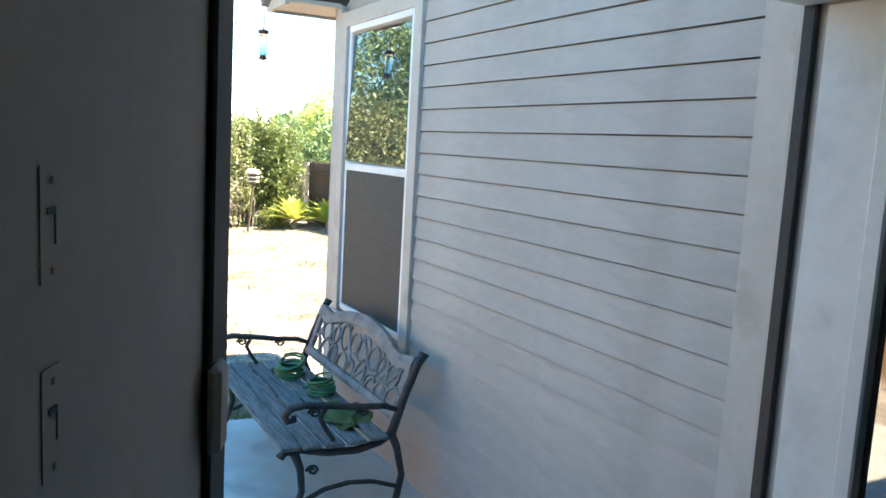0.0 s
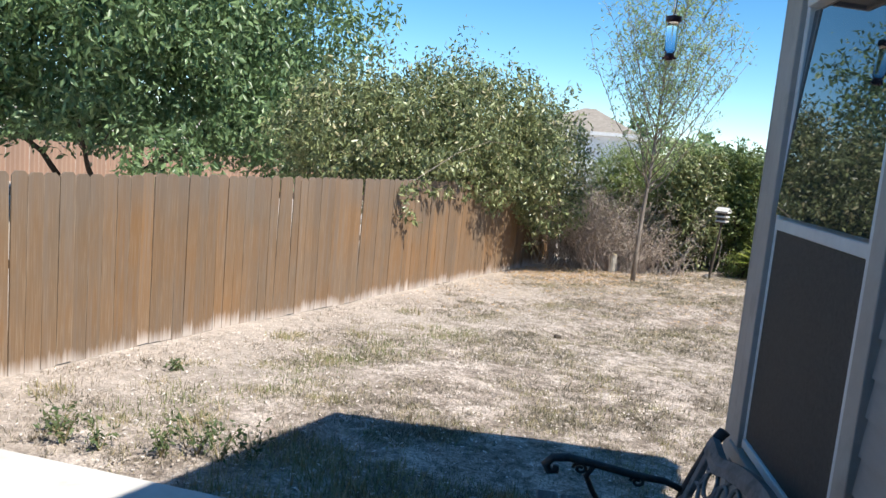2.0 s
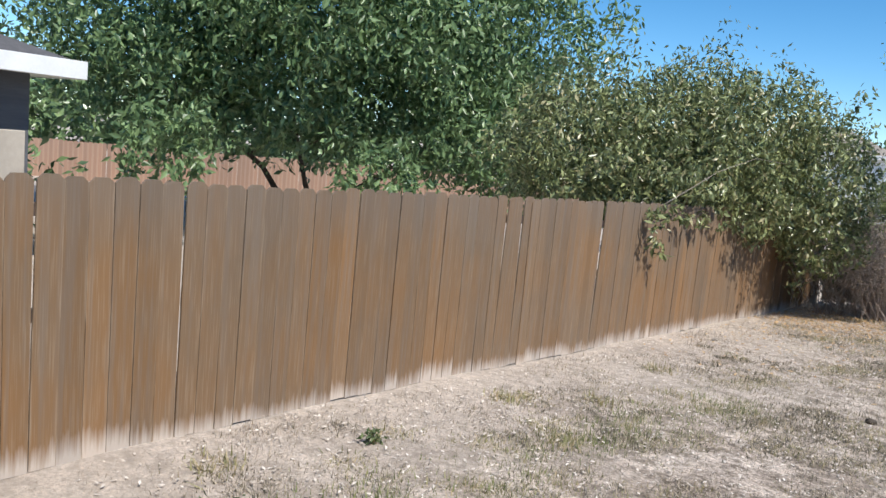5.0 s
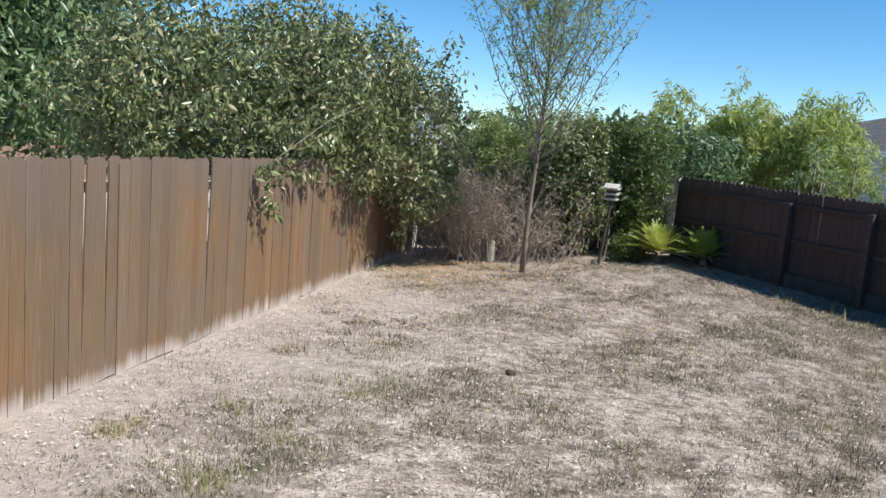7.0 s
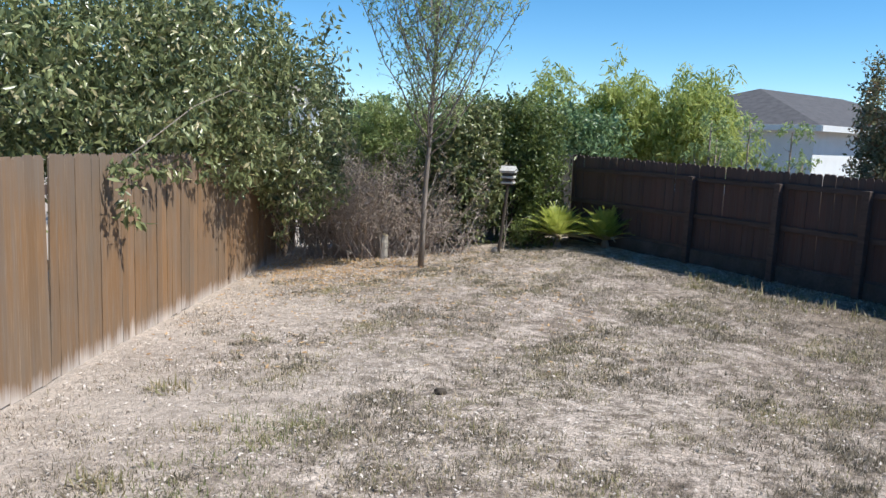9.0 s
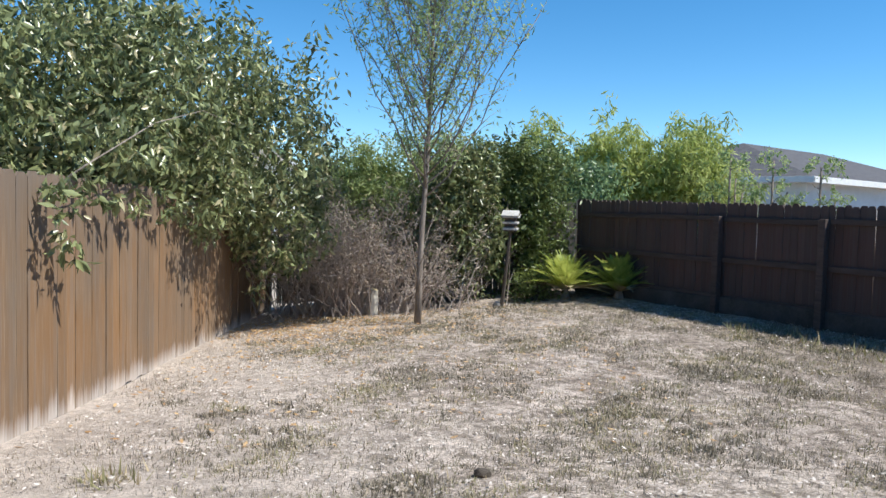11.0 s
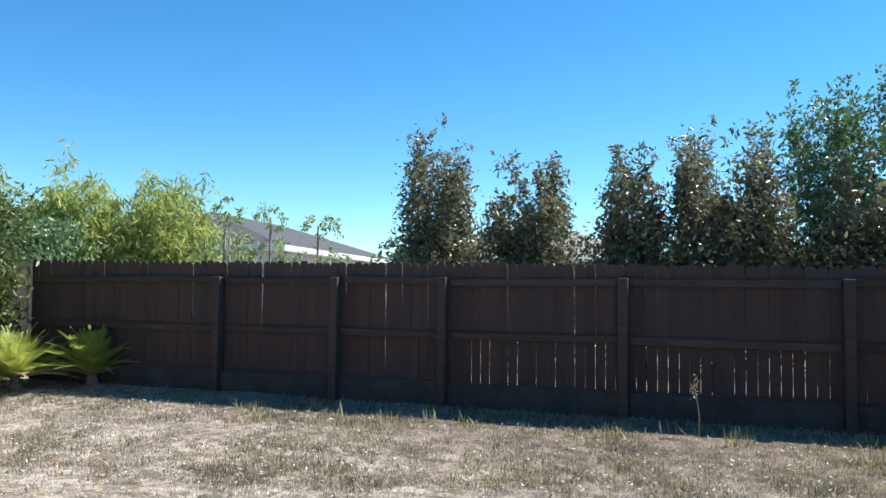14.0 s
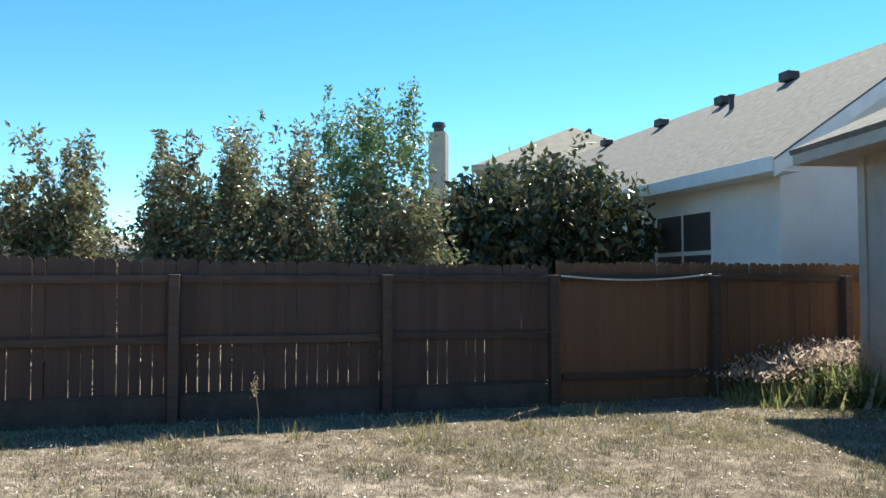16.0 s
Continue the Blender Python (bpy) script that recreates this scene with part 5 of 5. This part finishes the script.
# ---- fences ----
def picket_mesh(name, h, w0, w1, thick, material, seed):
    """A dog-eared picket that narrows from w1 above to w0 below, slightly warped."""
    ra = random.Random(seed)
    bm = bmesh.new()
    rings = []
    for z, w in ((0.0, w0), (h * 0.47, w0), (h * 0.53, w1), (h - 0.03, w1), (h, w1 * 0.55)):
        o = ra.uniform(-0.002, 0.002)
        rings.append([bm.verts.new((o + sx * w / 2, sy * thick / 2 + ra.uniform(-0.001, 0.001), z)) for sx, sy in ((-1, -1), (1, -1), (1, 1), (-1, 1))])
    for a, b in zip(rings, rings[1:]):
        for k in range(4):
            bm.faces.new((a[k], a[(k + 1) % 4], b[(k + 1) % 4], b[k]))
    bm.faces.new(rings[0][::-1])
    bm.faces.new(rings[-1])
    bmesh.ops.recalc_face_normals(bm, faces=bm.faces)
    me = bpy.data.meshes.new(name)
    bm.to_mesh(me)
    bm.free()
    me.materials.append(material)
    return me


def fence(name, label, start, end, z_of, h, pitch, material, w0, w1, seed, breaks=(), lean=0.004, uneven=0.012, post_s=(), rails=(0.3, 0.85, 1.4), rail_side=-1, kick=False, top_of=None, slit_s=None):
    """Pickets side by side from start to end in plan, each a piece of its own, with rails and posts on one side."""
    a, b = Vector(start), Vector(end)
    d = (b - a)
    length = d.length
    d.normalize()
    ang = math.degrees(math.atan2(d.y, d.x))
    e = empty(name, label, "fence", (a.x, a.y, 0), turn=ang)
    ra = random.Random(seed)
    shapes = [picket_mesh("picket", h, w0 * ra.uniform(0.98, 1.01) * (0.965 if k == 5 else 1), w1 * ra.uniform(0.99, 1.0) * (0.965 if k == 5 else 1), 0.016, material, seed + k) for k in range(6)]
    tight = [picket_mesh("picket", h, pitch * 0.985, pitch * 1.003, 0.016, material, seed + 20 + k) for k in range(6)] if slit_s else shapes
    n = int(length / pitch)
    for i in range(n):
        s = (i + 0.5) * pitch
        x, y = a.x + d.x * s, a.y + d.y * s
        gappy = slit_s is None or (slit_s[0] < s < slit_s[1] and ra.random() < 0.8) or ra.random() < 0.08
        grow = (top_of(x, y) - z_of(x, y)) / h if top_of else 1.0
        tilt = ra.gauss(0, lean)
        for bs, bt in breaks:
            if abs(s - bs) < pitch * 1.5:
                tilt += bt * (1 if s > bs else -0.4)
        ob = new("picket", (shapes if gappy else tight)[ra.randrange(6)])
        ob.parent = e
        ob.matrix_basis = Matrix.Translation((s, ra.uniform(-0.004, 0.004), z_of(x, y) + ra.uniform(-uneven, uneven))) @ pose(0, 0, 0, ra.gauss(0, 0.2), math.degrees(tilt), ra.gauss(0, 0.8)) @ Matrix.Diagonal((1, 1, grow, 1))
    for s in post_s:
        x, y = a.x + d.x * s, a.y + d.y * s
        z = z_of(x, y)
        part("post", boxed(s - 0.045, rail_side * 0.10 - 0.045, z - 0.15, s + 0.045, rail_side * 0.10 + 0.045, z + h - 0.13, 0.006), M["rail"], e)
    stops = [0.0] + [s for s in post_s if 0.2 < s < length - 0.2] + [length]
    for z in rails:
        for s0, s1 in zip(stops, stops[1:]):
            za = z_of(a.x + d.x * s0, a.y + d.y * s0) + z + ra.uniform(-0.015, 0.015)
            zb = z_of(a.x + d.x * s1, a.y + d.y * s1) + z + ra.uniform(-0.015, 0.015)
            bm = bmesh.new()
            box(bm, s0 + 0.05, rail_side * 0.03 - 0.019, za - 0.035, s1 - 0.05, rail_side * 0.03 + 0.019, za + 0.035, None, 0.004)
            for v in bm.verts:
                g = (v.co.x - s0) / max(0.1, s1 - s0)
                v.co.z += (zb - za) * g - 0.02 * math.sin(max(0, min(1, g)) * math.pi)
            part("rail", bm, M["rail"], e)
    if kick:
        for s0, s1 in zip(stops, stops[1:]):
            z = z_of(a.x + d.x * (s0 + s1) / 2, a.y + d.y * (s0 + s1) / 2)
            part("kickboard", boxed(s0 + 0.05, rail_side * 0.055 - 0.02, z - 0.08, s1 - 0.05, rail_side * 0.055 + 0.02, z + 0.235 + ra.uniform(-0.01, 0.01), 0.006), M["block"], e)
    return e


fence("sunny_fence", "sunny brown cedar picket fence with bleached board feet", (-6.5, -9.5), (-6.5, 10.9), lambda x, y: float(gz(-6.5, y)), 1.6, 0.14, M["picket"], 0.1378, 0.1388, 21, breaks=((9.14, 0.010), (9.47, 0.014), (10.99, 0.022)), post_s=tuple(1.2 + 2.4 * k for k in range(8)), rail_side=1, top_of=lambda x, y: 1.592 - 0.0148 * y)
RC, RS, RD = math.cos(radians(29.02)), math.sin(radians(29.02)), 3.75


def on_right(s):
    return RC * RD - RS * s, RS * RD + RC * s


flat = lambda x, y: 0.07
# the pickets on this side carry part of their shade in the colour
fence("shaded_fence", "weathered cedar picket fence, colour darkened for its shade, backlit with light slits", on_right(9.6), on_right(-1.44), flat, 1.44, 0.0955, M["picket_shade"], 0.0892, 0.0966, 33, lean=0.004, post_s=tuple(9.6 - s for s in (6.69, 5.19, 3.96, 2.16, 0.28, -1.40)), rail_side=-1, rails=(0.235, 0.725, 1.275), kick=True, slit_s=(5.75, 10.4), top_of=lambda x, y: 1.485 + 0.011 * (-RS * x + RC * y))
fence("brown_fence", "brown stained picket fence continuing to the side yard", on_right(-1.47), on_right(-12.0), flat, 1.44, 0.0945, M["picket_brown"], 0.0925, 0.0938, 41, lean=0.004, post_s=(1.77, 3.44, 5.2, 7.3), rail_side=-1, rails=(0.3, 1.29))
fence("rear_fence", "grey weathered picket fence across the back corner", (-6.45, 11.0), (on_right(9.6)[0] + 0.12, on_right(9.6)[1] + 0.15), lambda x, y: -0.36 + 0.43 * (x + 6.5) / 5.2, 1.52, 0.096, M["picket_grey"], 0.089, 0.093, 51, post_s=(1.7, 3.6), rail_side=1)
fence("red_fence", "reddish picket fence of the yard behind", (-33.0, -4.5), (-18.0, 22.0), lambda x, y: -0.85, 1.85, 0.14, M["picket_red"], 0.142, 0.145, 61, post_s=(), rails=(), rail_side=1)


# ---- ground cover ----
def in_yard(x, y):
    s, o = -0.3057 * x + 0.952 * y, -(0.952 * x + 0.3057 * y + 2.415)
    indoors = ((s < -2.85) & (o < 0.1) & (o > -1.7)) | ((s < -3.95) & (o < -1.5) & (o > -6.4))
    slab = (y < -4.40 + 0.19 * (x + 5.4)) & (x > -5.43) & (o > -0.1)
    return (x > -6.45) & (x * RC + y * RS < RD - 0.06) & (y < 10.6) & ~indoors & ~slab


def blades(name, cx, cy, length, spread, per, material, label, category, lean=0.7):
    """Tufts of thin blades round the given centres, as one piece of ground cover."""
    n = len(cx) * per
    x = np.repeat(cx, per) + rng.normal(size=n) * np.repeat(spread, per)
    y = np.repeat(cy, per) + rng.normal(size=n) * np.repeat(spread, per)
    ok = in_yard(x, y)
    x, y = x[ok], y[ok]
    n = len(x)
    ln = np.repeat(length, per)[ok] * rng.uniform(0.5, 1.3, n)
    z = gz(x, y) + 0.0
    a = rng.uniform(0, 6.283, n)
    ld = rng.uniform(0.1, 1.0, n) * lean
    w = np.maximum(0.003, ln * 0.06) * rng.uniform(0.7, 1.4, n)
    base = np.stack([x, y, z - 0.01], 1)
    side = np.stack([np.cos(a + 1.57), np.sin(a + 1.57), np.zeros(n)], 1) * w[:, None]
    tip = base + np.stack([np.cos(a) * ln * ld, np.sin(a) * ln * ld, ln * (1.05 - 0.5 * ld)], 1)
    v = np.stack([base - side, base + side, tip], 1).reshape(-1, 3)
    ob = from_arrays(name, v, np.arange(n * 3).reshape(-1, 3), material)
    tagged(ob, label, category, kind="stuff")


def scatter(n, x0, x1, y0, y1, keep=None):
    x, y = rng.uniform(x0, x1, n), rng.uniform(y0, y1, n)
    f = 0.5 + 0.25 * (np.sin(x * 2.9 + 1.3 * np.sin(y * 1.7)) + np.sin(y * 3.7 + 1.1 * np.sin(x * 2.1)))
    k = rng.uniform(0, 1, n) < (f if keep is None else keep(x, y, f))
    return x[k], y[k]


x, y = scatter(60000, -6.4, 5.5, -4.2, 10.2)
blades("dry_grass", x, y, rng.uniform(0.025, 0.06, len(x)), np.full(len(x), 0.05), 6, M["straw"], "short straw-coloured dead lawn grass", "grass", 1.2)
def clumps(n, x0, x1, y0, y1, keep, sub, r0, r1):
    """Centres of small tufts gathered in rounded clumps."""
    x, y = rng.uniform(x0, x1, n), rng.uniform(y0, y1, n)
    k = rng.uniform(0, 1, n) < keep(x, y)
    x, y = x[k], y[k]
    r = np.repeat(rng.uniform(r0, r1, len(x)), sub)
    return np.repeat(x, sub) + rng.normal(size=len(r)) * r * 1.25, np.repeat(y, sub) + rng.normal(size=len(r)) * r


x, y = clumps(2300, -6.0, 4.6, -4.2, 9.0, lambda x, y: np.clip((x + 6.3) / 3.2, 0.1, 0.95), 13, 0.05, 0.15)
blades("grass_tufts", x, y, rng.uniform(0.025, 0.06, len(x)), np.full(len(x), 0.03), 16, M["tuft"], "grey-green grass tufts in the dead lawn", "grass", 1.45)
x, y = clumps(420, -5.9, 4.0, -4.2, 9.0, lambda x, y: np.clip((x + 6.3) / 1.5, 0.1, 0.9), 16, 0.08, 0.22)
blades("grass_tufts", x, y, rng.uniform(0.03, 0.06, len(x)), np.full(len(x), 0.035), 16, M["grass"], "olive-tan grass tufts in the dead lawn", "grass", 1.2)
cx_ = np.array([-5.75, -5.3, -5.2, -5.55, -4.95, -5.0, -5.85, -5.4, -6.0, -5.1, -5.6, -4.8])
cy_ = np.array([-2.3, -2.0, -3.6, -2.9, -2.6, -1.4, -0.9, -0.2, -3.5, 0.6, 1.4, -3.3])
blades("grass_clumps", cx_, cy_, np.linspace(0.06, 0.1, 12), np.full(12, 0.085), 130, M["grass"], "dry straw clumps near the sunny fence", "grass", 1.2)
x, y = scatter(4000, -5.6, 3.5, -4.2, 9.3, lambda x, y, f: np.clip((0.62 - f) * 1.5, 0.05, 0.8) * np.clip((x + 6.2) / 2.2, 0.1, 1))
blades("lawn_grass", x, y, rng.uniform(0.025, 0.055, len(x)), rng.uniform(0.05, 0.11, len(x)), 30, M["grass"], "thin olive-tan grass over the dead lawn", "grass", 1.3)
x, y = scatter(900, -5.9, -3.8, -3.6, 1.2, lambda x, y, f: np.exp(-((x + 4.95 - 0.1 * (y + 2)) / 0.27) ** 2))
blades("green_grass", x, y, rng.uniform(0.03, 0.075, len(x)), np.full(len(x), 0.07), 22, M["weed_blade"], "greener strip of grass across the lawn", "grass", 0.8)
x, y = scatter(3600, 0.9, 6.4, -4.5, 1.6, lambda x, y, f: np.clip(f * 1.2, 0, 1) * np.clip((x - 0.6) / 1.5, 0.2, 1))
blades("green_grass", x, y, rng.uniform(0.025, 0.065, len(x)), np.full(len(x), 0.09), 40, M["grass"], "greenish grass towards the side yard", "grass", 1.3)
x, y = scatter(420, -4.2, -1.4, -4.15, -3.1, lambda x, y, f: np.full_like(x, 0.9))
blades("green_grass", x, y, rng.uniform(0.05, 0.1, len(x)), np.full(len(x), 0.07), 24, M["grass"], "green grass along the patio edge", "grass", 0.8)
g_ = rng.uniform(0, 1, 170)
sx, sy = 4.75 + 0.2 * g_ + rng.normal(size=170) * 0.2, -1.25 - 1.15 * g_ + rng.normal(size=170) * 0.15
blades("tall_weeds", sx, sy, (0.16 + 0.3 * g_) * rng.uniform(0.7, 1.1, 170), np.full(170, 0.09), 22, M["weed_blade"], "tall green seeding weeds by the brown fence", "weeds", 0.7)
k_ = np.repeat(np.arange(170), 14)
heads = np.stack([sx[k_] + rng.normal(size=len(k_)) * 0.12, sy[k_] + rng.normal(size=len(k_)) * 0.12, 0.13 + (0.2 + 0.34 * g_[k_]) * rng.uniform(0.7, 1.12, len(k_))], 1)
tagged(leaf_cloud("seed_heads", heads, 0.06, M["seed_head"], None, 0.3, -0.6, 0.5), "pinkish feathery seed heads above the weeds", "weeds", kind="stuff")
bush_tree("leafy_weed", "dark green leafy weed at the house corner", "weed", (4.5, -2.25, 0.07), [((0, 0, 0.16), (0.26, 0.26, 0.18)), ((0.15, 0.1, 0.26), (0.14, 0.14, 0.12))], 900, 0.06, M["weed"], M["bark_dark"], 0.1, 0.4)


def flecks():
    """Bleached leaf chips and seed husks that lie all over the lawn."""
    n = 42000
    x, y = rng.uniform(-6.4, 4.8, n), rng.uniform(-4.2, 10.0, n)
    k = in_yard(x, y) & (rng.uniform(0, 1, n) < np.clip(0.75 - 0.1 * (x + 4), 0.3, 0.8))
    x, y = x[k], y[k]
    m = len(x)
    a = rng.uniform(0, 6.28, m)
    L = rng.uniform(0.007, 0.02, m)[:, None]
    p = np.stack([x, y, gz(x, y) + rng.uniform(0.012, 0.03, m)], 1)
    u = np.stack([np.cos(a), np.sin(a), rng.uniform(-0.4, 0.4, m)], 1) * L
    w = np.stack([-np.sin(a), np.cos(a), rng.uniform(-0.4, 0.4, m)], 1) * L * 0.45
    v = np.stack([p - u, p - w, p + u, p + w], 1).reshape(-1, 3)
    tagged(from_arrays("dry_chips", v, np.arange(m * 4).reshape(-1, 4), M["chip"]), "bleached dry leaf chips scattered on the lawn", "leaf litter", kind="stuff")


flecks()
s_ = rng.uniform(-2.2, 6.0, 60)
sx = np.array([on_right(v)[0] for v in s_]) - rng.uniform(0.4, 1.3, 60)
sy = np.array([on_right(v)[1] for v in s_]) - 0.5
blades("fence_weeds", sx, sy, rng.uniform(0.06, 0.15, 60), np.full(60, 0.06), 18, M["grass"], "weeds in front of the shaded fence", "weeds", 0.9)


def litter():
    n = 5200
    x = np.concatenate([rng.normal(-5.3, 0.8, n // 2), rng.uniform(-6.4, -2.0, n // 2)])
    y = np.concatenate([rng.normal(7.7, 0.9, n // 2), rng.uniform(2.0, 9.5, n // 2)])
    k = in_yard(x, y) & (rng.uniform(0, 1, n) < np.clip((y - 1) / 7, 0.1, 1))
    p = np.stack([x[k], y[k], gz(x[k], y[k]) + 0.012], 1)
    m = len(p)
    a = rng.uniform(0, 6.28, m)
    dirs = np.stack([np.cos(a), np.sin(a), rng.uniform(-0.1, 0.35, m)], 1)
    sd = np.stack([-np.sin(a), np.cos(a), rng.uniform(-0.3, 0.3, m)], 1)
    L = rng.uniform(0.03, 0.075, m)[:, None]
    v = np.stack([p, p + dirs * L * 0.5 + sd * L * 0.22, p + dirs * L, p + dirs * L * 0.5 - sd * L * 0.22], 1).reshape(-1, 3)
    i = np.arange(m) * 4
    f = np.concatenate([np.stack([i, i + 1, i + 2], 1), np.stack([i, i + 2, i + 3], 1)])
    tagged(from_arrays("leaf_litter", v, f, M["litter"]), "scattered fallen brown and orange leaves", "leaf litter", kind="stuff")


litter()


def weed(x, y, r, n, seed):
    e = empty("weed", "small leafy weed on the bare ground by the fence", "weed", (x, y, float(gz(x, y))), "weeds along the sunny fence")
    g = np.random.default_rng(seed)
    k = 7
    bm = bmesh.new()
    pts = []
    for i in range(k):
        a = g.uniform(0, 6.28)
        tip = Vector((math.cos(a) * r * 0.7, math.sin(a) * r * 0.7, r * g.uniform(0.7, 1.6)))
        tube_into(bm, [(0, 0, -0.02), tip * 0.5 + Vector((0, 0, 0.02)), tip], [0.004, 0.003, 0.001], 4)
        for _ in range(n // k):
            q = tip * g.uniform(0.2, 1.05)
            pts.append((q.x + g.normal() * 0.02, q.y + g.normal() * 0.02, max(0.01, q.z + g.normal() * 0.02)))
    part("stems", bm, M["grass"], e)
    leaf_cloud("leaves", np.array(pts), 0.045, M["weed"], e, 0.4, 0.0)


for i, (x, y, r) in enumerate(((-5.2, -4.05, 0.15), (-4.95, -4.0, 0.14), (-5.35, -3.95, 0.13), (-4.45, -3.7, 0.17), (-4.25, -3.72, 0.18), (-4.6, -3.85, 0.14), (-4.1, -3.6, 0.16), (-5.7, -2.55, 0.08))):
    weed(x, y, r, 90, i)


def rope():
    """A pale rope that sags along the top of the brown fence."""
    e = empty("sagging_rope", "pale rope sagging between the posts of the brown fence", "rope")
    pts = []
    for k in range(15):
        g = k / 14
        x, y = on_right(-1.5 - 1.72 * g)
        pts.append((x - RC * 0.06, y - RS * 0.06, 1.37 - 0.05 * math.sin(g * math.pi) + 0.02 * g))
    part("cord", tube(pts, 0.011, 6), M["old_white"], e, smooth=True)


rope()


def stalk():
    x, y = 1.88, 2.72
    e = empty("dry_stalk", "tall dry weed stalk in front of the shaded fence", "weed", (x, y, float(gz(x, y))))
    part("stem", tube([(0, 0, -0.03), (0.01, 0, 0.18), (0.0, 0.02, 0.34), (-0.03, 0.03, 0.45)], [0.006, 0.005, 0.004, 0.002], 5), M["palm_dead"], e)
    g = np.random.default_rng(4)
    leaf_cloud("seed_head", g.normal(size=(40, 3)) * (0.012, 0.012, 0.04) + (-0.02, 0.025, 0.41), 0.035, M["palm_dead"], e, 0.3, -0.4)


stalk()
